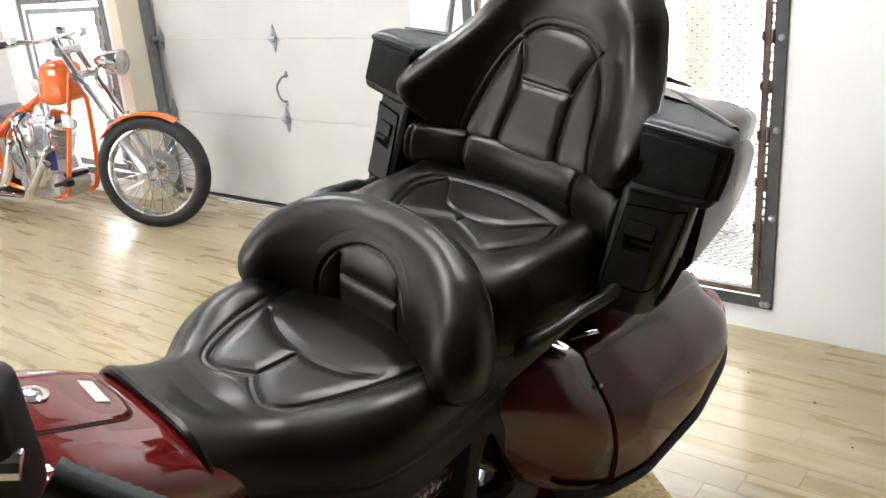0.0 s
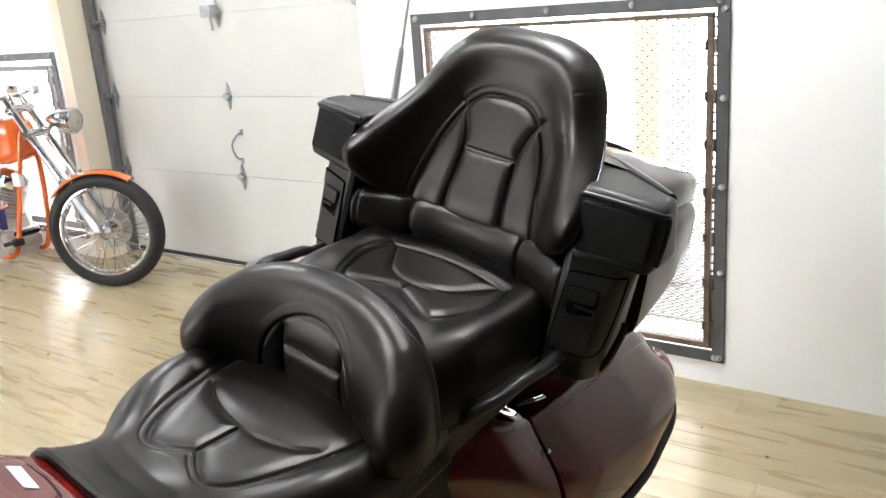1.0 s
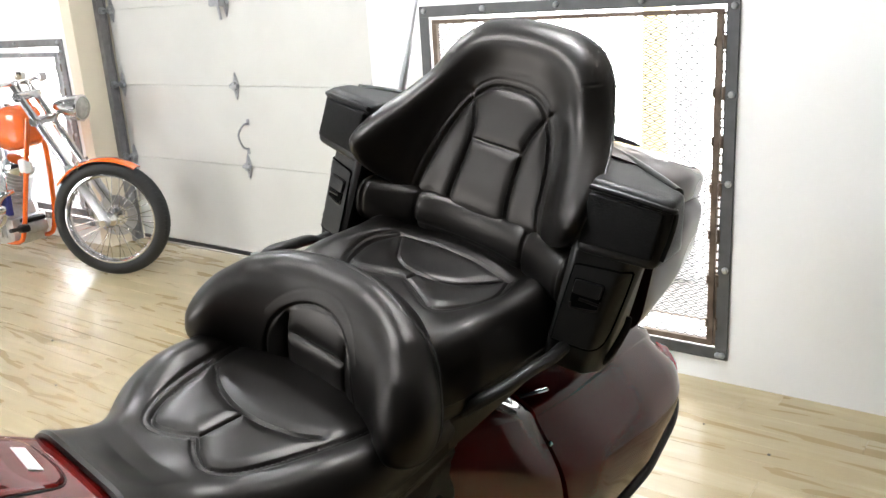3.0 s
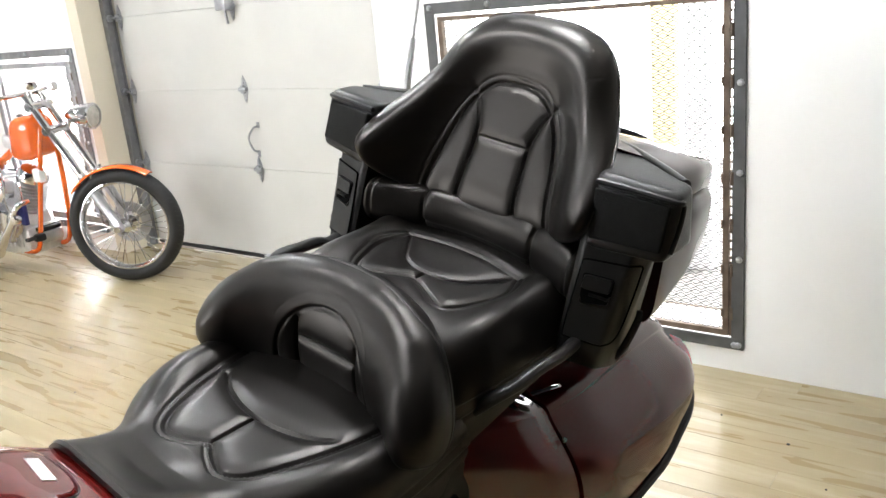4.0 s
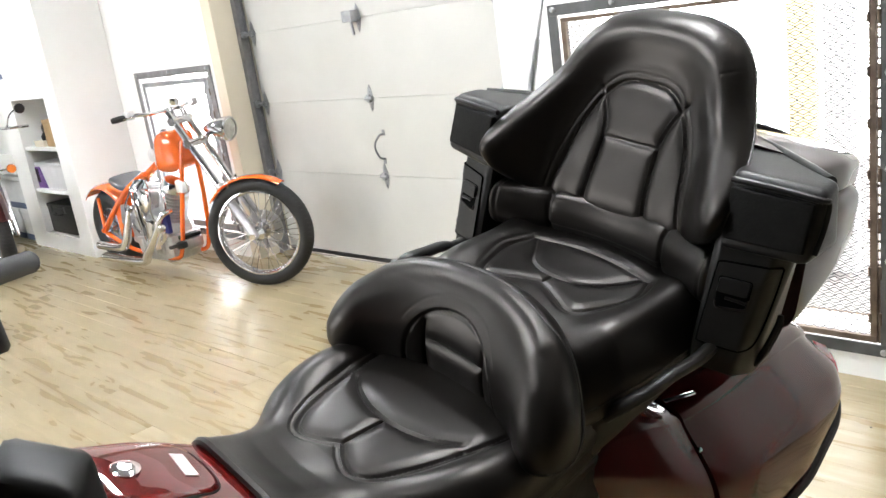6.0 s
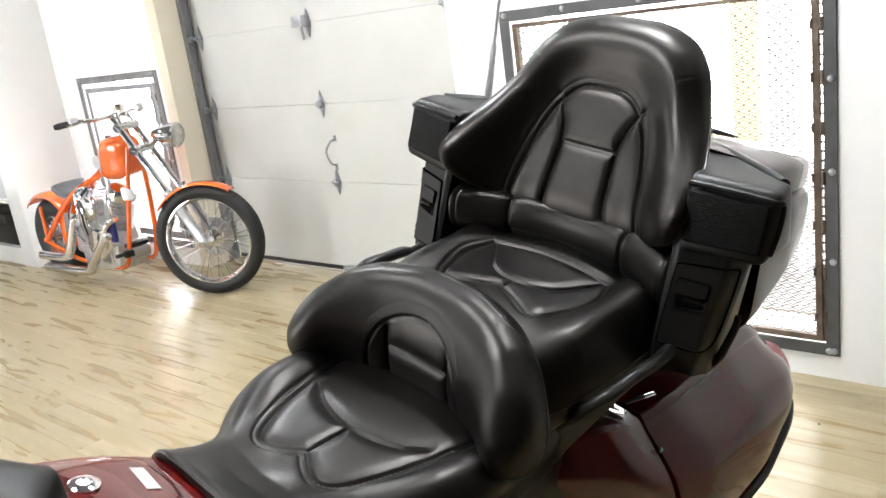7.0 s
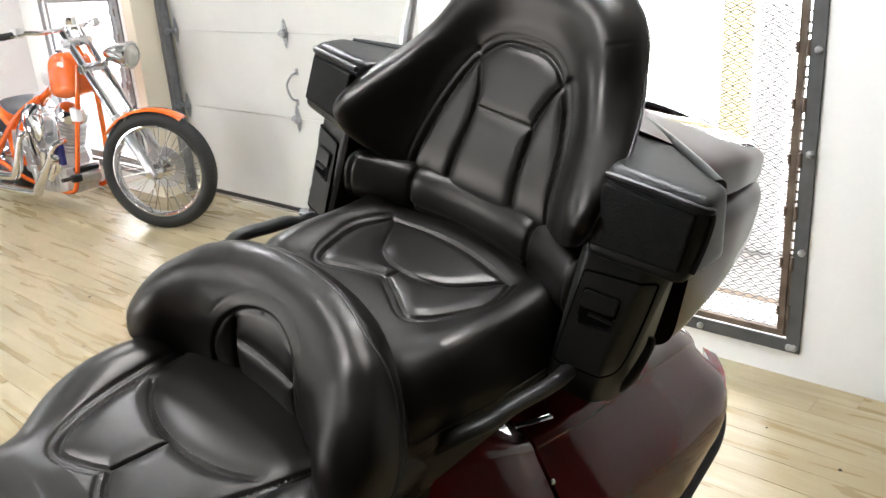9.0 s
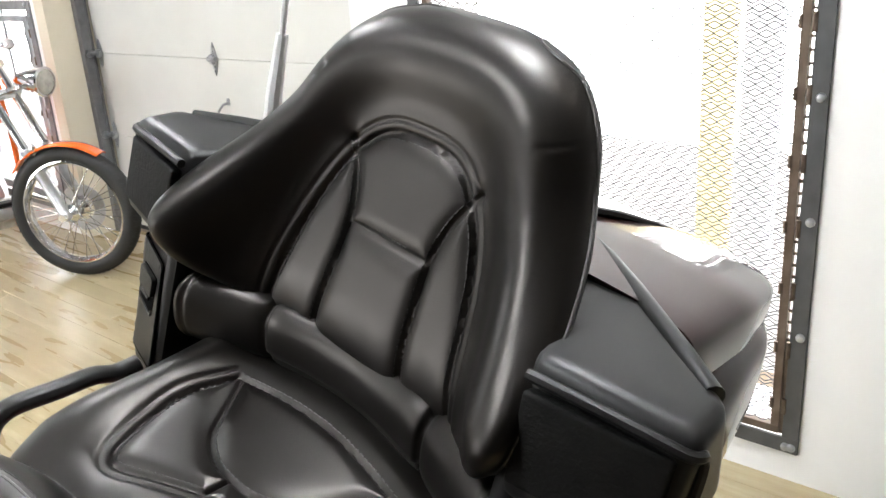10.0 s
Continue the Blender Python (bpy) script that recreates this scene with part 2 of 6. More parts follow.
def tube(bm, pts, r, seg=10, closed=False, flat=1.0):
    """A round bar along points; r is one radius or one per point; flat squeezes it."""
    pts = [Vector(p) for p in pts]
    n = len(pts)
    rs = [r] * n if isinstance(r, (int, float)) else list(r)
    tang = []
    for i in range(n):
        a, b = (pts[(i - 1) % n], pts[(i + 1) % n]) if closed else (pts[max(i - 1, 0)], pts[min(i + 1, n - 1)])
        tang.append((b - a).normalized())
    ref = Vector((0, 0, 1)) if abs(tang[0].z) < 0.9 else Vector((1, 0, 0))
    u = tang[0].cross(ref).normalized()
    rings = []
    for i in range(n):
        u = (u - tang[i] * u.dot(tang[i])).normalized()
        w = tang[i].cross(u)
        rings.append([pts[i] + rs[i] * (math.cos(2 * math.pi * j / seg) * u + flat * math.sin(2 * math.pi * j / seg) * w) for j in range(seg)])
    return sheet(bm, rings, wrap_u=closed, wrap_v=True, cap=not closed)


def lathe(bm, profile, m, seg=32, closed=False):
    """Turns (radius, height) pairs round the z axis of the pose m."""
    rows = [[m @ Vector((r * math.cos(2 * math.pi * j / seg), r * math.sin(2 * math.pi * j / seg), h)) for j in range(seg)] for r, h in profile]
    return sheet(bm, rows, wrap_u=closed, wrap_v=True, cap=not closed)


def between(p, q):
    """The pose at p whose z axis points to q."""
    p, q = Vector(p), Vector(q)
    return Matrix.Translation(p) @ (q - p).to_track_quat("Z", "Y").to_matrix().to_4x4()


def rod(bm, p, q, r, seg=12):
    return tube(bm, (p, q), r, seg)


def seam_distance(a, b, line):
    """The distance of every (a, b) from a line of corners."""
    best = np.full(a.shape, 9.0)
    for (x0, y0), (x1, y1) in zip(line[:-1], line[1:]):
        dx, dy = x1 - x0, y1 - y0
        t = np.clip(((a - x0) * dx + (b - y0) * dy) / (dx * dx + dy * dy + 1e-12), 0, 1)
        best = np.minimum(best, np.hypot(a - x0 - t * dx, b - y0 - t * dy))
    return best


def curved(line, n=40):
    return [(p.x, p.y) for p in smooth_line([(a, b, 0) for a, b in line], n)]


def mirrored(line):
    return [(a, -b) for a, b in line]


def quilt(a, b, seams, width=0.0035, depth=0.006, puff=0.004, reach=0.022):
    """Upholstery relief: narrow grooves at the seams and soft swelling between them."""
    d = np.full(a.shape, 9.0)
    for s in seams:
        d = np.minimum(d, seam_distance(a, b, s))
    return -depth * np.exp(-(d / width) ** 2) - puff * np.exp(-(d / reach) ** 2)


def stitch(bm, line, r=0.0011, dash=0.006, gap=0.0025):
    """Short stitches along a line of points."""
    pts = [Vector(p) for p in line]
    run, acc = [], 0.0
    for p, q in zip(pts[:-1], pts[1:]):
        acc += (q - p).length
    n = max(2, int(acc / (dash + gap)))
    lens = np.cumsum([0] + [(q - p).length for p, q in zip(pts[:-1], pts[1:])])
    X = np.array(pts)
    at = lambda s: Vector([float(np.interp(s, lens, X[:, k])) for k in range(3)])
    for i in range(n):
        s = i / n * lens[-1]
        a, b = at(s), at(min(s + dash, lens[-1]))
        if (b - a).length > 1e-4:
            tube(bm, (a, (a + b) / 2, b), r, 4)
    return bm


# ---- the building ----


def structure(name, bm, mat, label, category):
    return tagged(part(name, bm, mat, None, smooth=False), label, category, kind="structure")


WY, DY, LY, SY = 2.95, 3.265, 3.04, 2.57       # faces of the window wall, roll-up door, far window wall and shelf wall
TOP = 2.9
WX0, WX1, WZ0, WZ1 = -1.60, -0.395, 0.12, 1.32   # opening behind the large grille
bm = bmesh.new()
for lo, hi in (((-1.75, WY, -0.02), (WX0, 3.2, TOP)), ((WX1, WY, -0.02), (3.4, 3.2, TOP)), ((WX0, WY, -0.02), (WX1, 3.2, WZ0)), ((WX0, WY, WZ1), (WX1, 3.2, TOP))):
    box(bm, lo, hi)
structure("wall_north", bm, M_WALL, "white painted masonry wall with a barred window opening", "wall")
structure("wall_door_jamb", boxed((-1.95, 3.0, -0.02), (-1.752, 3.45, TOP)), M_WALL, "white painted jamb beside the roll-up door", "wall")
structure("wall_door_head", boxed((-4.25, 3.3, 2.25), (-1.952, 3.5, TOP)), M_WALL, "white wall above the roll-up door", "wall")
# the return's shade is put into its colour
structure("wall_return", boxed((-4.34, 3.04, -0.02), (-4.24, 3.5, TOP)), M_RETURN, "return of the door recess, in a cream tone standing for its shade", "wall")
LX0, LX1, LZ0, LZ1 = -5.36, -4.42, 0.16, 1.235
bm = bmesh.new()
for lo, hi in (((-5.72, LY, -0.02), (LX0, 3.3, TOP)), ((LX1, LY, -0.02), (-4.342, 3.3, TOP)), ((LX0, LY, -0.02), (LX1, 3.3, LZ0)), ((LX0, LY, LZ1), (LX1, 3.3, TOP))):
    box(bm, lo, hi)
structure("wall_far", bm, M_WALL, "white painted wall with a barred window behind the motorcycle", "wall")
bm = bmesh.new()
for lo, hi in (((-5.94, SY, -0.02), (-5.722, 3.3, TOP)), ((-6.9, SY, -0.02), (-6.6, 3.1, 1.19)), ((-6.6, SY, -0.02), (-5.94, 3.1, 0.13)),
               ((-9.0, SY, 1.19), (-5.94, 3.1, 1.36)), ((-6.64, SY, 1.36), (-5.94, 3.1, TOP)), ((-9.0, SY, 1.78), (-6.64, 3.1, TOP)), ((-9.0, 3.1, -0.02), (-5.94, 3.3, TOP))):
    box(bm, lo, hi)
structure("wall_shelves", bm, M_WALL, "white wall with open shelf niches", "wall")
for z in (0.49, 0.825):
    structure("niche_shelf", boxed((-6.598, SY + 0.01, z - 0.028), (-5.942, 3.098, z), 0.003), M_WALL, "white painted shelf board in a wall niche", "shelf")
structure("niche_counter", boxed((-8.9, SY - 0.02, 0.60), (-6.902, 3.098, 0.63), 0.004), M_WALL, "white counter board over stacked boxes", "counter")
structure("wall_west", boxed((-9.2, -5.0, -0.02), (-9.0, 3.3, TOP)), M_WALL, "plain white end wall", "wall")
# unseen wall; its window opening is assumed, added to light the backrest
bm = bmesh.new()
for lo, hi in (((-9.0, -5.2, -0.02), (-8.0, -5.0, TOP)), ((-4.4, -5.2, -0.02), (3.4, -5.0, TOP)), ((-8.0, -5.2, -0.02), (-4.4, -5.0, 0.7)), ((-8.0, -5.2, 2.4), (-4.4, -5.0, TOP))):
    box(bm, lo, hi)
structure("wall_south", bm, M_UNLIT, "unseen near-black wall with a wide opening added for light", "wall")
# added glow behind the assumed opening, brightens the backrest's reflections
structure("backdrop_south", boxed((-12.0, -7.2, -0.12), (-1.0, -7.1, 6.0)), M_SKYGLOW, "glowing sheet added behind the assumed south opening", "backdrop")
# unseen; coloured near-black to hold down reflected light on the seats
structure("wall_east", boxed((3.4, -5.0, -0.02), (3.6, 3.2, TOP)), M_UNLIT, "unseen end wall, near-black to keep reflections in the leather dark", "wall")
structure("ceiling", boxed((-9.2, -5.2, TOP), (3.6, 3.5, TOP + 0.12)), M_CEILING, "plain grey ceiling", "ceiling")
structure("ground", boxed((-60, 3.52, -0.30), (60, 80, -0.12)), M_GRAVEL, "pale gravel yard outside the windows", "ground")
structure("backdrop", boxed((-14, 7.0, -0.12), (8, 7.1, 6.5)), M_SKYGLOW, "bright overcast daylight outside", "backdrop")

# baseboards and ceiling lamps
# unseen fittings, placed where highlights on the leather call for a lamp
for i, (x, y) in enumerate(((-0.5, 2.0), (-2.4, 2.1), (-5.0, 1.3), (-7.0, 0.9), (-1.05, 0.45), (-2.5, -1.6), (-4.7, -1.8))):
    lamp = thing("ceiling_light", "white fluorescent ceiling fitting with a milky diffuser", "ceiling light", pose(x, y, TOP, 0, 0, 0), "ceiling lights")
    part("housing", boxed((-0.22, -0.17, -0.07), (0.22, 0.17, 0.0), 0.006), M_WHITE, lamp)
    part("diffuser", boxed((-0.18, -0.13, -0.10), (0.18, 0.13, -0.072), 0.008), M_LAMP, lamp)
for x, y in ((0.15, 1.95), (0.75, 2.3)):
    spot = thing("ceiling_spot", "small round ceiling spot lamp", "ceiling light", pose(x, y, TOP), "ceiling spots")
    part("ring", lathe(bmesh.new(), ((0.055, 0), (0.075, 0), (0.075, -0.03), (0.06, -0.035), (0.055, -0.02)), Matrix.Identity(4), 28, True), M_WHITE, spot)
    part("bulb", lathe(bmesh.new(), ((0.052, -0.004), (0.05, -0.02), (0.03, -0.034), (0.006, -0.038)), Matrix.Identity(4), 24), glow("spot_bulb", (1.0, 0.95, 0.88), 90.0), spot)

# ---- roll-up door ----
door = tagged(thing("door_1", "white panelled roll-up garage door, closed, with steel hinges", "garage door"), kind="structure")
seams_z = (0.035, 0.112 + 0.43, 0.982, 1.418, 1.856, 2.25)
for z0, z1 in zip(seams_z[:-1], seams_z[1:]):
    bm = bmesh.new()
    # a shallow stepped edge where the sections meet
    box(bm, (-4.205, DY, z0 + 0.0006), (-1.955, DY + 0.0275, z1 - 0.0006), 0.0022, 2)
    part("door_section", bm, M_DOOR, door, smooth=False)
part("backing", boxed((-4.239, DY + 0.028, 0.04), (-1.953, DY + 0.042, 2.249)), M_DOOR, door, smooth=False)
part("bottom_seal", boxed((-4.205, DY - 0.006, 0.011), (-1.955, DY + 0.05, 0.034), 0.006), M_RUBBER, door, "black rubber bottom seal")
bm = bmesh.new()
box(bm, (-4.238, DY - 0.075, 0.0), (-4.23, DY - 0.004, 2.2))
box(bm, (-4.23, DY - 0.075, 0.0), (-4.20, DY - 0.068, 2.2))
box(bm, (-4.23, DY - 0.012, 0.0), (-4.215, DY - 0.004, 2.2))
part("track", bm, M_TRACK, door, "galvanised vertical track", smooth=False)

part("lift_cable", tube(bmesh.new(), smooth_line(((-1.985, DY - 0.012, 0.05), (-1.995, DY - 0.013, 1.15), (-2.003, DY - 0.014, 1.29), (-2.016, DY - 0.014, 1.39), (-2.03, DY - 0.014, 2.2)), 20), 0.0022, 6), M_STEEL, door, "thin steel lift cable")


def hinge(x, z, roller=False):
    """Diamond hinge leaves with a knuckle between them."""
    y = DY - 0.003
    bm = bmesh.new()
    for s in (1, -1):
        v = [bm.verts.new((x + a, y - d, z + s * b)) for d in (0, 0.004) for a, b in ((-0.026, 0.0), (0.026, 0.0), (0.010, 0.055), (0.0, 0.075), (-0.010, 0.055))]
        bm.faces.new(v[5:])
        bm.faces.new(v[4::-1])
        for i in range(5):
            bm.faces.new((v[i], v[(i + 1) % 5], v[5 + (i + 1) % 5], v[5 + i]))
    rod(bm, (x - 0.028, y - 0.014, z), (x + 0.028, y - 0.014, z), 0.012, 12)
    box(bm, (x - 0.012, y - 0.024, z - 0.022), (x + 0.012, y - 0.004, z + 0.022), 0.003)
    for s in (0.035, -0.035, 0.056, -0.056):
        rod(bm, (x, y - 0.003, z + s), (x, y - 0.009, z + s), 0.006, 8)
    if roller:
        rod(bm, (x - 0.05, y - 0.03, z), (x + 0.005, y - 0.03, z), 0.006, 8)
        rod(bm, (x - 0.062, y - 0.03, z), (x - 0.045, y - 0.03, z), 0.021, 14)
    part("hinge", bm, M_LIGHT_STEEL, door, "galvanised steel hinge")


for z in seams_z[1:-1]:
    hinge(-3.145 if z > 0.7 else -3.12, z)
    hinge(-2.16, z)
    hinge(-4.165, z, True)
bm = bmesh.new()
tube(bm, smooth_line(((-3.088, DY - 0.004, 0.782), (-3.098, DY - 0.030, 0.776), (-3.126, DY - 0.042, 0.735), (-3.130, DY - 0.042, 0.70), (-3.116, DY - 0.032, 0.655), (-3.110, DY - 0.004, 0.640)), 24), 0.0058, 10)
box(bm, (-3.099, DY - 0.005, 0.772), (-3.077, DY, 0.806), 0.002)
box(bm, (-3.121, DY - 0.005, 0.612), (-3.099, DY, 0.648), 0.002)
rod(bm, (-3.088, DY - 0.004, 0.796), (-3.088, DY - 0.010, 0.796), 0.005, 8)
part("handle", bm, M_LIGHT_STEEL, door, "bent steel lift handle")
bm = bmesh.new()
box(bm, (-3.205, DY - 0.07, 1.40), (-3.125, DY - 0.012, 1.46), 0.006)
rod(bm, (-3.165, DY - 0.04, 1.40), (-3.155, DY - 0.04, 1.33), 0.008, 8)
part("lock_bolt", bm, M_LIGHT_STEEL, door, "steel slide lock")
bm = bmesh.new()
box(bm, (-3.15, DY - 0.05, 0.002), (-3.06, DY - 0.004, 0.05), 0.004)
rod(bm, (-3.14, DY - 0.055, 0.03), (-3.07, DY - 0.055, 0.03), 0.009, 10)
part("bottom_bracket", bm, M_LIGHT_STEEL, door, "galvanised bottom bracket")

# ---- barred windows ----


def expanded_metal(bm, x0, x1, z0, z1, y, wide=0.036, high=0.0195, r=0.0019):
    """Diamond mesh: pairs of zigzag strands."""
    nx, nz = int((x1 - x0) / (wide / 2)), int((z1 - z0) / high)
    for k in range(nz + 1):
        for s in (1, -1):
            pts = [(x0 + i * wide / 2, y, z0 + k * high + s * (high / 2 if i % 2 == k % 2 else 0.0008) * 0.98) for i in range(nx + 1)]
            pts = [p for p in pts if z0 - 0.002 <= p[2] <= z1 + 0.002]
            if len(pts) > 2:
                rows = [[Vector(p) + Vector((0, dy, dz)) for dy, dz in ((-r, 0), (0, r), (r, 0), (0, -r))] for p in pts]
                sheet(bm, rows, wrap_v=True)
    return bm


def barred_window(name, x0, x1, z0, z1, y, bar, label, bolts_right, bolts_top, inner=0.022, gap=0.012, inner_metal=None, frame_metal=None):
    win = tagged(thing(name, label, "window"), kind="structure")
    fr = frame_metal or M_STEEL
    for lo, hi in (((x0, z1 - bar), (x1, z1)), ((x0, z0), (x1, z0 + bar)), ((x0, z0 + bar), (x0 + bar, z1 - bar)), ((x1 - bar, z0 + bar), (x1, z1 - bar))):
        part("frame_bar", boxed((lo[0], y - 0.012, lo[1]), (hi[0], y - 0.001, hi[1]), 0.0015), fr, win, smooth=False)
    a0, a1, c0, c1 = x0 + bar + gap, x1 - bar - gap, z0 + bar + gap * 0.3, z1 - bar - gap
    mt = inner_metal or M_BROWN_STEEL
    for lo, hi in (((a0, c1 - inner * 0.7), (a1, c1)), ((a0, c0), (a1, c0 + inner)), ((a0, c0 + inner), (a0 + inner, c1 - inner * 0.7)), ((a1 - inner, c0 + inner), (a1, c1 - inner * 0.7))):
        part("grille_bar", boxed((lo[0], y - 0.006, lo[1]), (hi[0], y + 0.016, hi[1]), 0.002), mt, win, smooth=False)
    part("expanded_mesh", expanded_metal(bmesh.new(), a0 + inner * 0.4, a1 - inner * 0.4, c0 + inner * 0.5, c1 - inner * 0.4, y + 0.005), M_STEEL, win, "expanded steel diamond mesh", smooth=False)
    # hinge straps across the slot, so that daylight shows as dashes
    n = int((c1 - c0) / 0.030)
    bm = bmesh.new()
    for i in range(n):
        zz = c0 + (i + 0.5) * (c1 - c0) / n
        if zz > c0 + 0.26:
            box(bm, (a1 - 0.001, y + 0.001, zz - 0.004), (a1 + gap + 0.001, y + 0.007, zz + 0.004))
        else:
            box(bm, (a1 - 0.001, y + 0.001, zz - 0.016), (a1 + gap + 0.001, y + 0.007, zz + 0.016))
    part("strap", bm, M_BROWN_STEEL, win, "rusty hinge strap", smooth=False)
    for i in range(7):
        zz = c0 + (i + 0.55) * (c1 - c0) / 7.2
        part("hinge_knuckle", tube(bmesh.new(), ((a1 + gap * 0.9, y - 0.012, zz - 0.022), (a1 + gap * 0.9, y - 0.012, zz + 0.022)), 0.006, 8), M_BROWN_STEEL, win)
        part("hinge_knuckle", tube(bmesh.new(), ((a1 - inner, y - 0.008, zz - 0.015), (a1 - inner, y - 0.008, zz + 0.015)), 0.005, 8), M_BROWN_STEEL, win)
    for px_, pz_ in [(x1 - 0.016, z) for z in bolts_right] + [(x, z1 - 0.018) for x in bolts_top] + [(x, z0 + 0.018) for x in bolts_top]:
        part("bolt", lathe(bmesh.new(), ((0.0115, 0), (0.0115, 0.004), (0.009, 0.009), (0.004, 0.011)), pose(px_, y - 0.012, pz_, 90), 14), M_LIGHT_STEEL, win)
    return win


barred_window("window_1", -1.627, -0.364, 0.088, 1.347, WY, 0.042, "barred window in a dark steel frame with expanded mesh", (0.107, 0.424, 0.726, 1.022, 1.30), (-1.60, -1.327, -1.013, -0.69, -0.395))
barred_window("window_2", -5.405, -4.372, 0.12, 1.272, LY, 0.045, "barred window in a grey steel frame", (0.2, 0.7, 1.2), (-5.37, -4.9, -4.41), inner=0.045, gap=0.03, inner_metal=M_LIGHT_STEEL, frame_metal=M_TRACK)
post = thing("yellow_post", "yellow painted post standing in the yard outside", "post", pose(-1.19, 4.3, -0.12))
part("pole", boxed((-0.06, -0.05, 0), (0.06, 0.05, 2.2), 0.01), M_YELLOW, post)
post2 = thing("grey_post", "pale grey post standing in the yard outside", "post", pose(-1.02, 4.32, -0.12))
part("pole", boxed((-0.07, -0.05, 0), (0.07, 0.05, 2.2), 0.01), material("pale_grey_paint", (0.75, 0.74, 0.76), 0.6, spread=0.1, size=10), post2)


# ---- touring motorcycle: x ahead, y to its left, z up, leaning on its side stand ----
BIKE = pose(-0.657, 1.2, 0, 0, 0, -93.6) @ pose(0, 0, 0, -12.3)
bike = thing("touring_motorcycle", "burgundy touring motorcycle with black leather seats, leaning on its stand", "motorcycle", BIKE)


def profile_sheet(X, W, C, B, R, n=301, drop=None, extra=None, seams_side=()):
    """Padded body lofted along x: flat top with rounded shoulders and sides. X falls or rises; W half width, C top, B bottom, R shoulder radius."""
    rows = []
    v = np.linspace(-1, 1, n)
    for x, w, c, b, r in zip(X, W, C, B, R):
        a = w - r
        arc = r * math.pi / 2
        side = max(c - r - b, 0.002)
        total = a + arc + side
        l = np.abs(v) * total
        sg = np.sign(v)
        t = np.clip((l - a) / r, 0, math.pi / 2)
        y = np.minimum(l, a) + r * np.sin(t)
        z = c - r * (1 - np.cos(t)) - np.clip(l - a - arc, 0, None)
        ny, nz = np.sin(t), np.cos(t)
        y = y * sg
        d = extra(x, y, z, l, nz) if extra is not None else np.zeros_like(y)
        rows.append(np.stack([np.full_like(y, x), y + d * ny * sg, z + d * nz], -1))
    return rows


def soft(x, xs, ys):
    """A smoothed table: the mean of the straight interpolation nearby."""
    return float(np.mean([np.interp(x + o, xs, ys) for o in (-0.024, -0.016, -0.008, 0, 0.008, 0.016, 0.024)]))


def upholstery(name, X, tables, extra, mat, parent, label):
    xs = tables[0]
    rows = profile_sheet(X, *[[soft(x, xs, t) for x in X] for t in tables[1:]], extra=extra)
    bm = bmesh.new()
    sheet(bm, rows, wrap_v=True, cap=True)
    return part(name, bm, mat, parent, label, angle=70)


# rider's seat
# coloured near-black in place of the shade under the cushion
seat = part("seat_base", boxed((-0.34, -0.17, 0.66), (0.36, 0.17, 0.70), 0.02), M_SHADE_BLACK, bike)
R_OUT = curved(((0.085, -0.168), (0.15, -0.160), (0.21, -0.147), (0.28, -0.127), (0.34, -0.100), (0.364, -0.070), (0.354, -0.035), (0.336, -0.008), (0.332, 0.0)))
R_MID = curved(((0.20, -0.132), (0.226, -0.095), (0.243, -0.045), (0.247, 0.0), (0.243, 0.045), (0.226, 0.095), (0.20, 0.132)))
R_SEAMS = [R_OUT, mirrored(R_OUT), R_MID, [(0.247, 0.0), (0.332, 0.0)]]


def beside(line, d):
    """A line shifted sideways by d."""
    out = []
    for k, (u, v) in enumerate(line):
        (u0, v0), (u1, v1) = line[max(k - 1, 0)], line[min(k + 1, len(line) - 1)]
        n = math.hypot(u1 - u0, v1 - v0) or 1.0
        out.append((u + (v1 - v0) / n * d, v - (u1 - u0) / n * d))
    return out


R_OUT2 = beside(R_OUT, 0.0125)
R_EDGE = ((0.085, 0.15, 0.21, 0.28, 0.34, 0.40), (0.178, 0.170, 0.157, 0.137, 0.110, 0.09))


def rider_relief(x, y, z, l, nz):
    xx = np.full_like(y, x)
    d = quilt(xx, y, R_SEAMS, 0.0024, 0.0045, 0.0045, 0.014) * (nz > 0.2)
    d2 = np.minimum(seam_distance(xx, y, R_OUT2), seam_distance(xx, y, mirrored(R_OUT2)))
    d = d - 0.0030 * np.exp(-(d2 / 0.0020) ** 2) * (nz > 0.2)
    # side rolls beside the pad
    fade = min(max((0.38 - x) / 0.16, 0.0), 1.0)
    inner = np.interp(x, R_EDGE[0], R_EDGE[1])
    roll = 0.020 * np.sin(math.pi * np.clip((np.abs(y) - inner) / 0.125, 0, 1)) * fade * fade * (3 - 2 * fade)
    # dish of the nose
    d = d + roll * nz - 0.012 * np.exp(-(y / 0.06) ** 2) * np.clip((x - 0.37) / 0.04, 0, 1) * np.clip((0.5 - x) / 0.05, 0, 1)
    side_seam = np.exp(-((z - 0.70) / 0.0035) ** 2) * (nz < 0.3) * 0.003
    return d - side_seam


X = np.linspace(-0.03, 0.512, 230)
RT = ((-0.05, 0.1, 0.2, 0.28, 0.33, 0.36, 0.40, 0.46, 0.505, 0.53),
      (0.225, 0.244, 0.250, 0.246, 0.231, 0.205, 0.162, 0.140, 0.136, 0.136),
      (0.79, 0.789, 0.788, 0.788, 0.787, 0.785, 0.790, 0.812, 0.834, 0.838),
      (0.655, 0.65, 0.64, 0.635, 0.632, 0.632, 0.635, 0.66, 0.70, 0.71),
      (0.058, 0.060, 0.062, 0.068, 0.075, 0.078, 0.075, 0.070, 0.068, 0.068))
rider = upholstery("rider_cushion", X, RT, rider_relief, M_LEATHER, bike, "black stitched leather rider's seat")


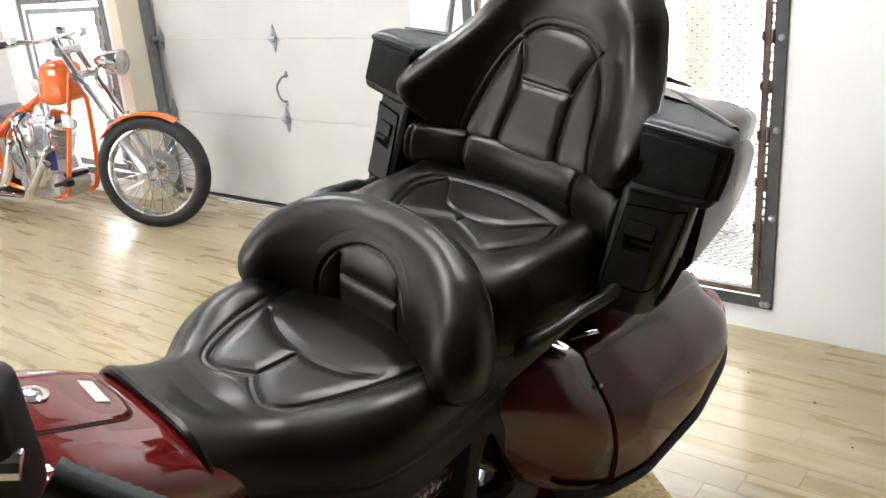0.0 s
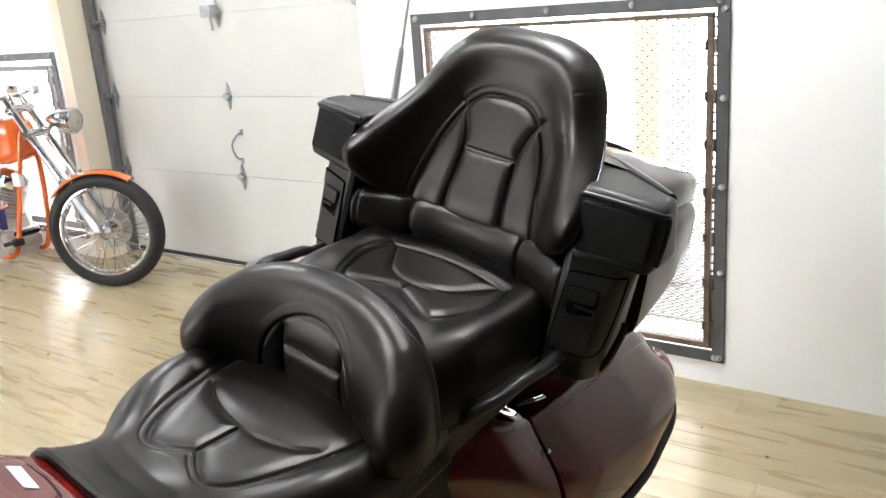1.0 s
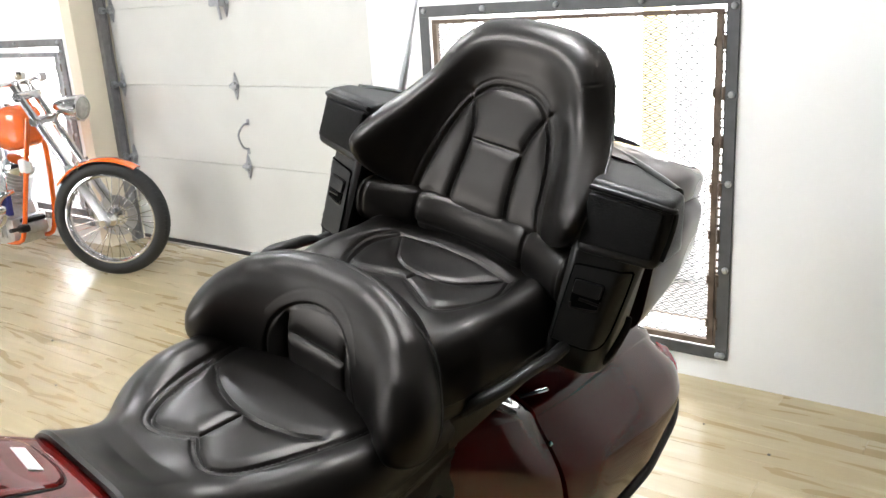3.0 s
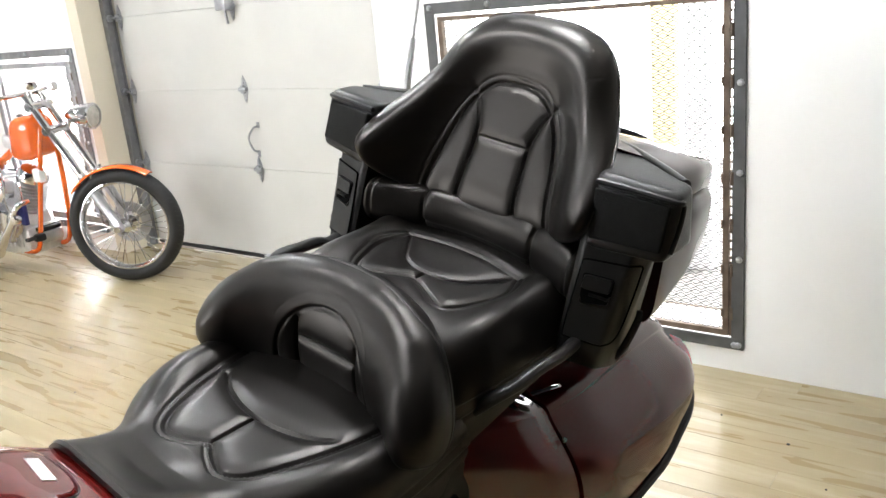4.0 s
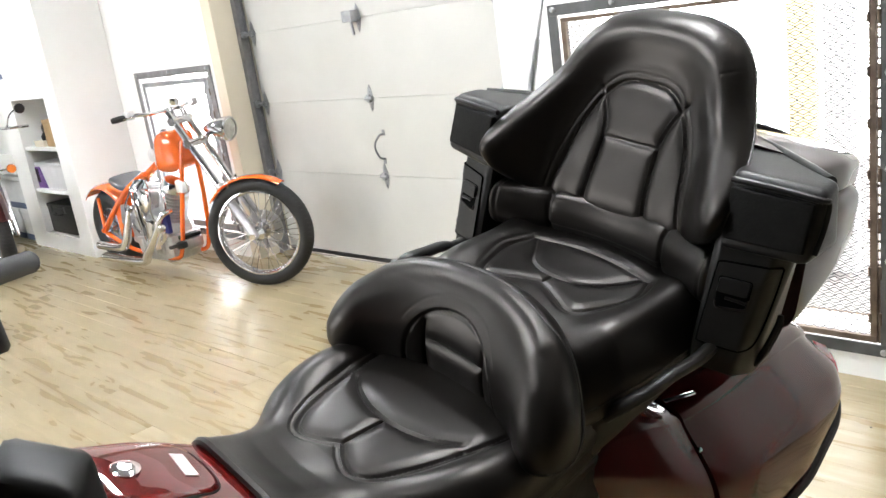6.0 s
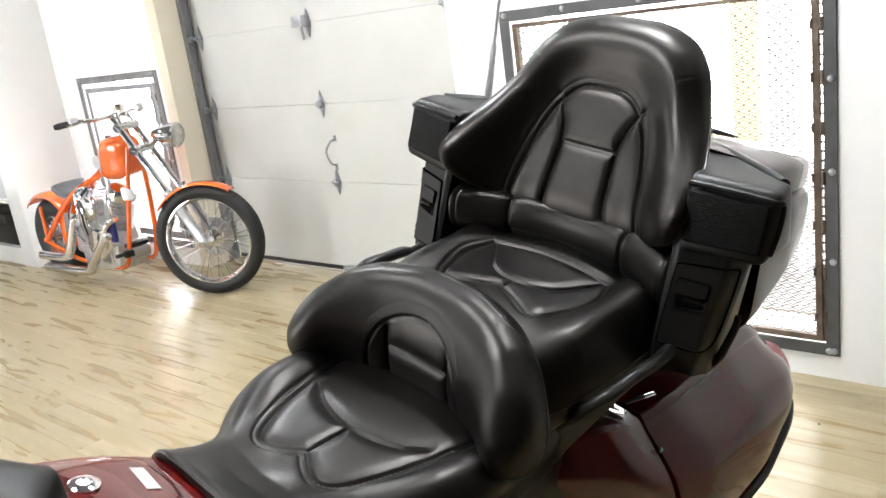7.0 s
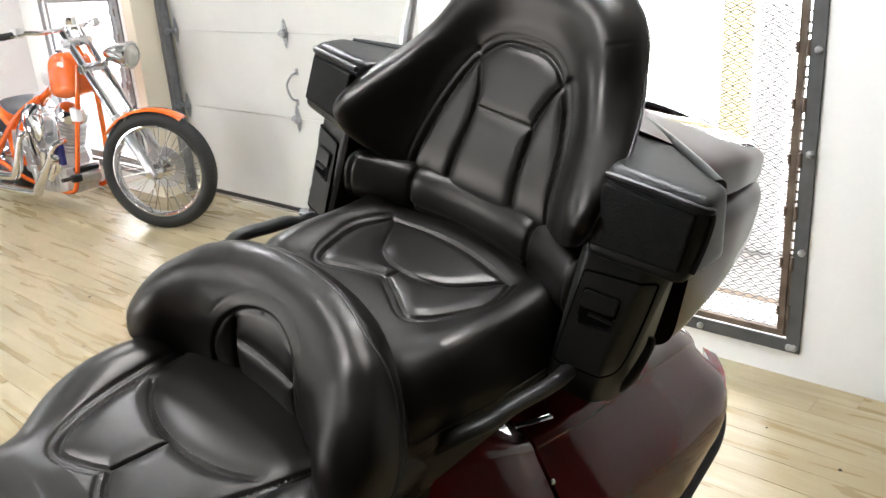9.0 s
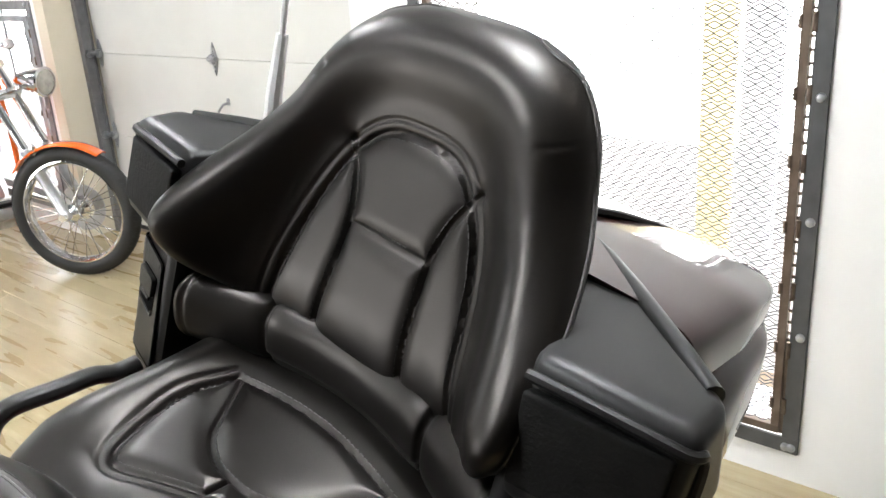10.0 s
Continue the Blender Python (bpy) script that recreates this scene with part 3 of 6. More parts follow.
def run_stitches(body, lines, axes, side, lift):
    """Rows of stitches beside seams, laid on the body's skin; axes name the plane in which the seam is drawn."""
    co = np.array([v.co[:] for v in body.data.vertices])
    a, b, c = axes
    co = co[side(co)]
    for line in lines:
        pts = []
        for (u0, v0), (u1, v1) in zip(line[:-1], line[1:]):
            n = math.hypot(u1 - u0, v1 - v0) or 1.0
            for o in (0.0, 0.5):
                u, v = u0 + (u1 - u0) * o - (v1 - v0) / n * 0.0055, v0 + (v1 - v0) * o + (u1 - u0) / n * 0.0055
                k = np.argmin((co[:, a] - u) ** 2 + (co[:, b] - v) ** 2)
                p = [0.0, 0.0, 0.0]
                p[a], p[b], p[c] = u, v, co[k, c] + lift
                pts.append(p)
        part("thread", stitch(bmesh.new(), pts, 0.0009, 0.0055, 0.0028), M_THREAD, body)


run_stitches(rider, R_SEAMS[:3], (0, 1, 2), lambda co: co[:, 2] > 0.72, 0.0002)
# thick front lip of the nose
xn = 0.512
ring = profile_sheet([xn], [soft(xn, RT[0], RT[1])], [soft(xn, RT[0], RT[2])], [0.70], [0.068])[0]
bm = bmesh.new()
tube(bm, [Vector(p) + Vector((0.0, 0, -0.006)) for p in ring[8:-8:3]], 0.0085, 8)
part("nose_lip", bm, M_LEATHER, rider)


# passenger's seat
P_OUT = curved(((-0.262, -0.136), (-0.20, -0.152), (-0.14, -0.138), (-0.095, -0.118), (-0.082, -0.095), (-0.10, -0.055), (-0.122, -0.012), (-0.126, 0.0)))
P_BACK = curved(((-0.262, -0.138), (-0.275, -0.07), (-0.280, 0.0), (-0.275, 0.07), (-0.262, 0.138)))
P_IN = curved(((-0.258, -0.128), (-0.215, -0.098), (-0.182, -0.072), (-0.162, -0.035), (-0.158, 0.0), (-0.162, 0.035), (-0.182, 0.072), (-0.215, 0.098), (-0.258, 0.128)))
P_SEAMS = [P_OUT, mirrored(P_OUT), P_BACK, P_IN, [(-0.158, 0.0), (-0.126, 0.0)]]
P_OUT2 = beside(P_OUT, 0.0125)


def passenger_relief(x, y, z, l, nz):
    xx = np.full_like(y, x)
    d = quilt(xx, y, P_SEAMS, 0.0024, 0.0045, 0.0045, 0.013) * (nz > 0.2)
    d2 = np.minimum(seam_distance(xx, y, P_OUT2), seam_distance(xx, y, mirrored(P_OUT2)))
    d = d - 0.0022 * np.exp(-(d2 / 0.0022) ** 2) * (nz > 0.2)
    side = np.exp(-((z - (0.80 - 0.25 * (x + 0.1))) / 0.0035) ** 2) * (nz < 0.5) * 0.003
    bolster = 0.026 * np.exp(-((np.abs(y) - 0.205) / 0.042) ** 2) * np.clip((0.04 - x) / 0.1, 0, 1)
    return d + (bolster - 0.20 * y * y) * nz - side


X = np.linspace(0.045, -0.41, 200)
PT = ((-0.40, -0.36, -0.30, -0.2, -0.1, -0.03, 0.02, 0.05, 0.08),
      (0.262, 0.264, 0.266, 0.264, 0.254, 0.238, 0.226, 0.215, 0.205),
      (0.935, 0.935, 0.920, 0.910, 0.912, 0.905, 0.885, 0.86, 0.82),
      (0.83, 0.825, 0.815, 0.80, 0.765, 0.725, 0.70, 0.68, 0.66),
      (0.09, 0.09, 0.095, 0.1, 0.1, 0.1, 0.1, 0.09, 0.08))
passenger = upholstery("passenger_cushion", X, PT, passenger_relief, M_LEATHER, bike, "black stitched leather passenger seat")

co = np.array([v.co[:] for v in passenger.data.vertices])
for s in (1, -1):
    line = []
    for x in np.linspace(0.02, -0.31, 60):
        near = co[(np.abs(co[:, 0] - x) < 0.0025) & (co[:, 1] * s > 0.15)]
        k = near[np.argmin(np.abs(near[:, 2] - np.interp(x, (-0.3, -0.2, -0.1, 0.03), (0.846, 0.838, 0.826, 0.80))))]
        line.append((x, k[1] + s * 0.0004, k[2] + 0.0004))
    part("flank_seam", tube(bmesh.new(), smooth_line(line[::6] + [line[-1]], 60), 0.0013, 5), M_THREAD, passenger)
run_stitches(passenger, P_SEAMS[:4], (0, 1, 2), lambda co: co[:, 2] > 0.80, 0.0002)

# rider's backrest: a padded crescent round the back of the rider's seat
ARCH = [(0.122 * math.cos(a), 0.775 + 0.142 * math.sin(a) ** 0.8) for a in np.linspace(0.0, math.pi, 50)]
ARCH_OUT = [(0.150 * math.cos(a), 0.765 + 0.176 * math.sin(a) ** 0.8) for a in np.linspace(0.6, math.pi - 0.6, 50)]
B_SEAMS = [ARCH, [(-0.076, 0.76), (-0.076, 0.892)], [(0.076, 0.76), (0.076, 0.892)], [(-0.072, 0.845), (0.072, 0.845)]]
sup = lambda v, e: np.sign(v) * np.abs(v) ** e


def crescent(tops, bottoms, thickness, relief=None, nu=240, nv=200, lean=0.16, spread=0.0):
    """Rows of a padded crescent round the back of the rider's seat."""
    rows = []
    q = 2 * math.pi * np.arange(nv) / nv
    qc, qs = np.cos(q), np.sin(q)
    for i in range(nu):
        f = -1 + 2 * i / (nu - 1)
        k = abs(f)
        cx, cy = 0.050 + 0.128 * k ** 2.1, 0.252 * math.sin(f * 1.25) / math.sin(1.25)
        dx, dy = 0.128 * 2.1 * k ** 1.1 * (1 if f > 0 else -1), 0.252 * 1.25 * math.cos(f * 1.25) / math.sin(1.25)
        n_ = Vector((-dy, dx, 0)).normalized()
        steps = (0, 0.2, 0.4, 0.6, 0.8, 0.92, 1)
        zt = soft(k, steps, tops)
        zb = soft(k, (0, 0.6, 1), bottoms)
        th = thickness[0] + (thickness[1] - thickness[0]) * max(0.0, (k - 0.3) / 0.7) ** 2
        end = math.sqrt(max(0.0, 1 - (max(0.0, k - 0.80) / 0.20) ** 2.4))
        zc, zh = (zt + zb) / 2, (zt - zb) / 2
        u = th * sup(qc, 0.82) * (0.10 + 0.90 * end)
        z = zc + zh * sup(qs, 0.82) * (0.22 + 0.78 * end)
        u = u + np.where(qc > 0, spread * (1 - k ** 3) * np.clip((zt - z) / (zt - zb), 0, 1) ** 0.8 * np.sin(0.5 * math.pi * np.clip(qc, 0, 1)) ** 1.5, 0.0)
        u = u + lean * (z - 0.84) * np.clip((z - 0.84) / 0.1, 0, 1)
        if relief is not None:
            yy = np.full(nv, cy * 0.97)
            u = u - np.where(qc < 0, relief(yy, z) * np.sin(0.5 * math.pi * np.clip(-qc * 1.6, 0, 1)) ** 2, 0.0)
        rows.append(np.stack([cx + n_.x * u, cy + n_.y * u, z], -1))
    return rows


def back_relief(y, z):
    inside = np.clip(1 - ((y / 0.123) ** 2 + (np.clip(z - 0.775, 0, None) / 0.143) ** 2), 0, None) ** 0.5
    g = -0.005 * np.exp(-(seam_distance(y, z, ARCH) / 0.0032) ** 2) - 0.0008 * np.exp(-(seam_distance(y, z, ARCH_OUT) / 0.0018) ** 2)
    g = g + np.clip(inside * 3, 0, 1) * quilt(y, z, B_SEAMS[1:], 0.0030, 0.0055, 0.0045, 0.014)
    return g - 0.0035 * (1 - np.exp(-inside * 4))


rows = crescent((0.974, 0.972, 0.962, 0.940, 0.902, 0.872, 0.848), (0.74, 0.752, 0.765), (0.053, 0.034), back_relief, spread=0.060)
bm = bmesh.new()
sheet(bm, rows, wrap_v=True, cap=True)
rback = part("rider_backrest", bm, M_LEATHER, bike, "black padded crescent backrest with stitched inner panels", angle=75)


def along(first, drop, trim):
    """A line along the crescent that turns down over its back at both ends."""
    out = []
    for i in range(trim, len(rows) - trim):
        t = min(1.0, max(0.0, (abs(-1 + 2 * i / (len(rows) - 1)) - 0.40) / 0.58))
        j = first - drop * t * t * (3 - 2 * t)
        lo = math.floor(j)
        out.append(Vector(rows[i][lo % 200]).lerp(Vector(rows[i][(lo + 1) % 200]), j - lo))
    return out


part("piping", tube(bmesh.new(), along(48, 72, 4), 0.0015, 6), M_PIPING, rback, "fine leather piping")
part("thread", stitch(bmesh.new(), along(45, 70, 5), 0.0007, 0.005, 0.003), M_THREAD, rback)
part("piping", tube(bmesh.new(), along(22, 50, 8), 0.0013, 6), M_PIPING, rback, "fine leather piping")

# lumbar roll of the passenger seat
nu, nv = 170, 48
rows = []
for i in range(nu):
    f = -1 + 2 * i / (nu - 1)
    y = 0.262 * f
    end = math.sqrt(max(0.0, 1 - (max(0.0, abs(f) - 0.93) / 0.07) ** 2))
    cx, cz = -0.352 + 1.10 * y * y, 0.956 - 0.05 * y * y
    row = []
    for j in range(nv):
        q = 2 * math.pi * j / nv
        r = 0.046 * (0.2 + 0.8 * end)
        dx, dz = math.copysign(abs(math.cos(q)) ** 0.78, math.cos(q)), math.copysign(abs(math.sin(q)) ** 0.78, math.sin(q))
        sy, sq = abs(y), q if q < math.pi else q - 2 * math.pi
        d = abs(sy - 0.132)
        g = -0.006 * math.exp(-(d / 0.0035) ** 2) - 0.003 * math.exp(-(d / 0.014) ** 2)
        if sy < 0.132:
            for qq in (1.25, -0.45):
                g -= 0.007 * math.exp(-((sq - qq) * 0.046 / 0.0032) ** 2)
            if -0.45 < sq < 1.25:
                g += 0.003
        g -= 0.003 * math.exp(-((sy - 0.240) / 0.003) ** 2)
        row.append((cx + (r + g) * dx * 0.9, y, cz + (r + g) * dz * 1.05))
    rows.append(row)
bm = bmesh.new()
sheet(bm, rows, wrap_v=True, cap=True)
part("lumbar_roll", bm, M_LEATHER, bike, "black leather lumbar roll with a stitched middle panel", angle=75)

# passenger's backrest: a winged cushion
half = ((0.0, 0.975), (0.11, 0.976), (0.19, 0.992), (0.250, 1.028), (0.278, 1.078), (0.268, 1.132), (0.238, 1.184), (0.208, 1.232), (0.181, 1.285), (0.140, 1.325), (0.08, 1.346))
outline = [(a, b, 0) for a, b in half] + [(0.0, 1.351, 0)] + [(-a, b, 0) for a, b in half[:0:-1]]
ring = [(p.x, p.y) for p in smooth_line(outline, 360, True)]
A_IN = [(0.108 * math.copysign(abs(math.cos(a)) ** 0.7, math.cos(a)), 1.06 + 0.168 * abs(math.sin(a)) ** 0.7) for a in np.linspace(0, math.pi, 60)]
flare = lambda z: 1 + 0.26 * np.clip((1.205 - z) / 0.15, 0, 1)
A_IN = [(float(a * flare(b)), b) for a, b in A_IN]
A_IN = [(0.148, 1.0)] + A_IN + [(-0.148, 1.0)]
A_OUT = [(0.120 * math.copysign(abs(math.cos(a)) ** 0.7, math.cos(a)), 1.06 + 0.182 * abs(math.sin(a)) ** 0.7) for a in np.linspace(0, math.pi, 60)]
A_OUT = [(float(a * flare(b)), b) for a, b in A_OUT]
A_OUT = [(0.160, 1.0)] + A_OUT + [(-0.160, 1.0)]
CREASE = [(0.150, 1.272), (0.18, 1.280), (0.215, 1.292)]
C_SIDE = curved(((0.072, 0.99), (0.066, 1.05), (0.062, 1.121), (0.072, 1.165), (0.096, 1.205)))
K_SEAMS = [A_IN, C_SIDE, [(-a, b) for a, b in C_SIDE], [(-0.062, 1.121), (0.062, 1.121)]]
hz_, hy_ = np.array([p[1] for p in half[1:]] + [1.350]), np.array([p[0] for p in half[1:]] + [0.03])
tall = smooth_line([(a, b, 0) for a, b in zip(hy_, hz_)], 120)
hy_, hz_ = np.array([p.x for p in tall]), np.array([p.y for p in tall])
rows, edge_l, edge_r = [], [], []
ease = lambda t: np.clip(t, 0, 1) ** 2 * (3 - 2 * np.clip(t, 0, 1))
RIM = [(0.985 * a, b) for a, b in ring + ring[:1]]
for zf in 1.1635 + 0.186 * np.sin(np.linspace(-1, 1, 190) * 1.42) / math.sin(1.42):
    y = 0.985 * float(np.interp(zf, hz_, hy_)) * np.sin(np.linspace(-1, 1, 230) * 1.42) / math.sin(1.42)
    z = np.full_like(y, zf)
    base = -0.322 - 0.40 * (z - 1.036)
    wing = 4.0 * np.clip(np.abs(y) - 0.10, 0, None) ** 2 * (0.12 + 0.88 * ease((1.27 - z) / 0.20))
    # a fat roll round the edge, falling into the arched recess
    d = seam_distance(y, z, RIM)
    round_ = np.sqrt(np.clip(1 - (1 - np.clip(d / 0.082, 0, 1)) ** 2, 0, 1))
    q = ((np.abs(y) / (0.122 * flare(z))) ** 2.6 + (np.clip(z - 1.06, 0, None) / 0.182) ** 2.6) ** (1 / 2.6)
    fall = ease((1.70 - q) / 0.70)
    relief = -0.0016 * np.exp(-(seam_distance(np.abs(y), z, CREASE) / 0.0022) ** 2) + quilt(y, z, K_SEAMS, 0.0026, 0.0048, 0.0038, 0.011) - 0.0022 * np.exp(-(seam_distance(y, z, A_OUT) / 0.0022) ** 2)
    rim = base - 0.030 + wing
    front = np.stack([rim + 0.076 * round_ - 0.046 * fall * round_ + relief * np.minimum(1, round_ * 2), y, z], -1)
    back = np.stack([rim - 0.040 * round_, y, z], -1)
    rows.append(np.concatenate([front, back[::-8]]))
    edge_l.append(front[0])
    edge_r.append(front[-1])
bk = part("passenger_backrest", sheet(bmesh.new(), rows, wrap_v=True, cap=True), M_LEATHER, bike, "tall black winged leather backrest with a stitched arched panel", angle=75)
run_stitches(bk, [A_IN, C_SIDE, [(-a, b) for a, b in C_SIDE], [(-0.062, 1.121), (0.0, 1.121), (0.062, 1.121)]], (1, 2, 0), lambda co: co[:, 0] > -0.345 - 0.36 * (co[:, 2] - 1.036), 0.0002)
part("piping", tube(bmesh.new(), edge_r[12:-4:3] + edge_l[-4:12:-3], 0.0020, 6), M_PIPING, bk)

bm = bmesh.new()
hexa(bm, ((-0.30, -0.262, 0.80), (-0.30, 0.262, 0.80), (-0.47, 0.262, 0.80), (-0.47, -0.262, 0.80)), ((-0.36, -0.255, 1.05), (-0.36, 0.255, 1.05), (-0.47, 0.255, 1.05), (-0.47, -0.255, 1.05)), 0.02, 3)
part("back_support", bm, M_LEATHER_DARK, bike, "dark padded support behind the lumbar roll")

# ---- luggage trunk ----


def loop(yc, zc, hy, hz, n=64, e=0.42):
    out = []
    for j in range(n):
        q = 2 * math.pi * j / n
        c, s = math.cos(q), math.sin(q)
        out.append((yc + hy * math.copysign(abs(c) ** e, c), zc + hz * math.copysign(abs(s) ** e, s)))
    return out


def loft(name, stations, mat, parent, label="", e=0.42, n=64, angle=40):
    """Stations: x, y centre, z centre, half width, half height."""
    bm = bmesh.new()
    sheet(bm, [[(x, a, b) for a, b in loop(yc, zc, hy, hz, n, e)] for x, yc, zc, hy, hz in stations], wrap_v=True, cap=True)
    return part(name, bm, mat, parent, label, angle=angle)


def stations(xs, tables, n):
    return [(x, *[soft(x, *t) for t in tables]) for x in np.linspace(xs[0], xs[1], n)]


tx = (-0.92, -0.88, -0.80, -0.70, -0.58, -0.45, -0.34, -0.29)
loft("trunk_body", stations((-0.43, -0.885), ((tx, (0,) * 8), (tx, (0.95, 0.967, 0.975, 0.97, 0.955, 0.9315, 0.93, 0.93)), (tx, (0.10, 0.16, 0.255, 0.314, 0.336, 0.342, 0.338, 0.325)), (tx, (0.012, 0.024, 0.046, 0.07, 0.10, 0.1265, 0.128, 0.12))), 36), M_TRUNK, bike, "burgundy trunk shell, reflected grey-brown put into its colour", e=0.32)
trunk_lid = loft("trunk_lid", stations((-0.44, -0.875), ((tx, (0,) * 8), (tx, (0.975, 0.996, 1.028, 1.061, 1.087, 1.10, 1.10, 1.10)), (tx, (0.10, 0.155, 0.245, 0.300, 0.325, 0.329, 0.322, 0.312)), (tx, (0.01, 0.02, 0.03, 0.042, 0.048, 0.05, 0.05, 0.04))), 36), M_TRUNK, bike, "burgundy trunk lid, reflected grey-brown put into its colour", e=0.40)
# dark waist strip and lid notch
bm = bmesh.new()
strip = []
for s, xs in ((1, np.linspace(-0.46, -0.84, 24)), (-1, np.linspace(-0.84, -0.46, 24))):
    for x in xs:
        zc, hy, hz = [soft(x, tx, t) for t in ((0.95, 0.967, 0.975, 0.97, 0.955, 0.9315, 0.93, 0.93), (0.10, 0.16, 0.255, 0.314, 0.336, 0.342, 0.338, 0.325), (0.012, 0.024, 0.046, 0.07, 0.10, 0.1265, 0.128, 0.12))]
        k = -(hz - 0.012) / hz
        strip.append(Vector((x, s * hy * (1 - abs(k) ** (2 / 0.32)) ** 0.16, zc + hz * k)))
tube(bm, strip, 0.006, 8)
part("waist_strip", bm, M_PLASTIC_MATTE, bike, "black rubber strip round the trunk")
bm = bmesh.new()
tube(bm, smooth_line(((-0.50, 0.085, 1.150), (-0.56, 0.095, 1.144), (-0.62, 0.115, 1.128), (-0.68, 0.14, 1.106), (-0.74, 0.155, 1.078)), 24), 0.006, 8)
part("lid_edge", bm, M_PLASTIC, trunk_lid, "dark rail on the lid")

for s in (1, -1):
    g = lambda *c: [(x, s * y, z) for x, y, z in c]
    # speaker pod
    bm = bmesh.new()
    hexa(bm, g((-0.246, 0.262, 1.024), (-0.268, 0.408, 1.032), (-0.40, 0.400, 1.030), (-0.55, 0.16, 1.026)), g((-0.284, 0.258, 1.152), (-0.292, 0.410, 1.149), (-0.350, 0.400, 1.156), (-0.54, 0.14, 1.136)), 0.019, 5)
    pod = part("speaker_pod", bm, M_PLASTIC, bike, "black plastic speaker pod", angle=50)
    bm = bmesh.new()
    tube(bm, [Vector((x, s * y, z)) for x, y, z in ((-0.362, 0.380, 1.143), (-0.398, 0.332, 1.1425), (-0.467, 0.24, 1.1375), (-0.532, 0.15, 1.129))], 0.0115, 12)
    part("ridge", bm, M_PLASTIC, pod, "rounded ridge along the back of the pod")
    bm = bmesh.new()
    out = Vector((0.975, 0.0, 0.22))
    face = [Vector(c) for c in ((-0.249, 0.272, 1.046), (-0.269, 0.398, 1.050), (-0.287, 0.396, 1.130), (-0.265, 0.266, 1.132))]
    near, far = [p + out * 0.0045 for p in face], [p - out * 0.012 for p in face]
    hexa(bm, g(*[tuple(p) for p in far]), g(*[tuple(p) for p in near]), 0.005, 3)
    part("speaker_grille", bm, M_GRILLE, pod, "dark cloth speaker grille", angle=50)
    lip = [Vector((x, s * y, z)) for x, y, z in ((-0.272, 0.262, 1.140), (-0.280, 0.330, 1.140), (-0.290, 0.398, 1.137), (-0.305, 0.407, 1.130), (-0.30, 0.409, 1.09), (-0.285, 0.408, 1.050))]
    part("lip", tube(bmesh.new(), smooth_line(lip, 30), 0.0055, 8), M_PLASTIC, pod, "smooth lip round the grille")
    # pocket column below the pod
    bm = bmesh.new()

    def on_face(u, v, d, s=s):
        """A point of the pocket's front face: u across, v up, d out of it."""
        a = Vector((-0.20, 0.245, 0.815)).lerp(Vector((-0.222, 0.350, 0.815)), u)
        b = Vector((-0.245, 0.235, 1.045)).lerp(Vector((-0.282, 0.372, 1.045)), u)
        p = a.lerp(b, v) + Vector((0.97, 0.18, 0.17)) * (d - 0.22 * max(0.0, u - 0.86) - 0.5 * max(0.0, 0.20 - v) ** 2 - 0.10 * max(0.0, 0.24 - u))
        return Vector((p.x, s * p.y, p.z))

    def plate(name, u0, u1, v0, v1, d0, d1, mat, parent, label="", rr=0.2):
        corner = []
        for cu, cv, a0 in ((u1, v1, 0), (u0, v1, 90), (u0, v0, 180), (u1, v0, 270)):
            ru, rv = (u1 - u0) * rr, (v1 - v0) * rr * 0.75
            for k in range(6):
                a = radians(a0 + 18 * k)
                corner.append((cu - math.copysign(ru, cu - (u0 + u1) / 2) + ru * math.cos(a), cv - math.copysign(rv, cv - (v0 + v1) / 2) + rv * math.sin(a)))
        corner = [p for c, e in zip(corner, corner[1:] + corner[:1]) for p in ([c] if abs(c[0] - e[0]) < 0.12 else [(c[0] + (e[0] - c[0]) * k / 8, c[1] + (e[1] - c[1]) * k / 8) for k in range(8)])]
        mu, mv = (u0 + u1) / 2, (v0 + v1) / 2
        ringrow = lambda k, d: [on_face(mu + (u - mu) * k, mv + (v - mv) * k, d) for u, v in corner]
        return part(name, sheet(bmesh.new(), [ringrow(1, d0), ringrow(1, d1 - 0.002), ringrow(0.97, d1)], wrap_v=True, cap=True), mat, parent, label, angle=50)

    rows = []
    for v in np.linspace(0.0, 1.02, 26):
        row = [on_face(u, v, -0.002) for u in np.linspace(0.16, 1.04, 23)]
        back_out, back_in = Vector((-0.34, s * (0.345 + 0.02 * v), 0.815 + 0.23 * v)), Vector((-0.34, s * 0.25, 0.815 + 0.23 * v))
        rows.append(row + [row[-1].lerp(back_out, 0.25), back_out, back_in])
    pocket = part("pocket_housing", sheet(bmesh.new(), rows, wrap_v=True, cap=True), M_PLASTIC, bike, "black plastic pocket housing", angle=50)
    def outline(name, pts, d, r, mat, parent, closed=True, label=""):
        return part(name, tube(bmesh.new(), [on_face(p.x, p.y, d) for p in smooth_line([(a, b, 0) for a, b in pts], 72, closed)], r, 6, closed=closed), mat, parent, label)

    lid_pts = ((0.275, 0.79), (0.29, 0.825), (0.34, 0.835), (0.60, 0.845), (0.92, 0.855), (0.975, 0.845), (0.985, 0.81), (1.0, 0.60), (1.0, 0.36), (0.96, 0.245), (0.83, 0.222), (0.5, 0.220), (0.27, 0.225), (0.245, 0.26), (0.25, 0.45))
    ring_ = [(p.x, p.y) for p in smooth_line([(a, b, 0) for a, b in lid_pts], 96, True)]
    lift = lambda k, d: [on_face(0.62 + (a - 0.62) * k, 0.53 + (b - 0.53) * k, d) for a, b in ring_]
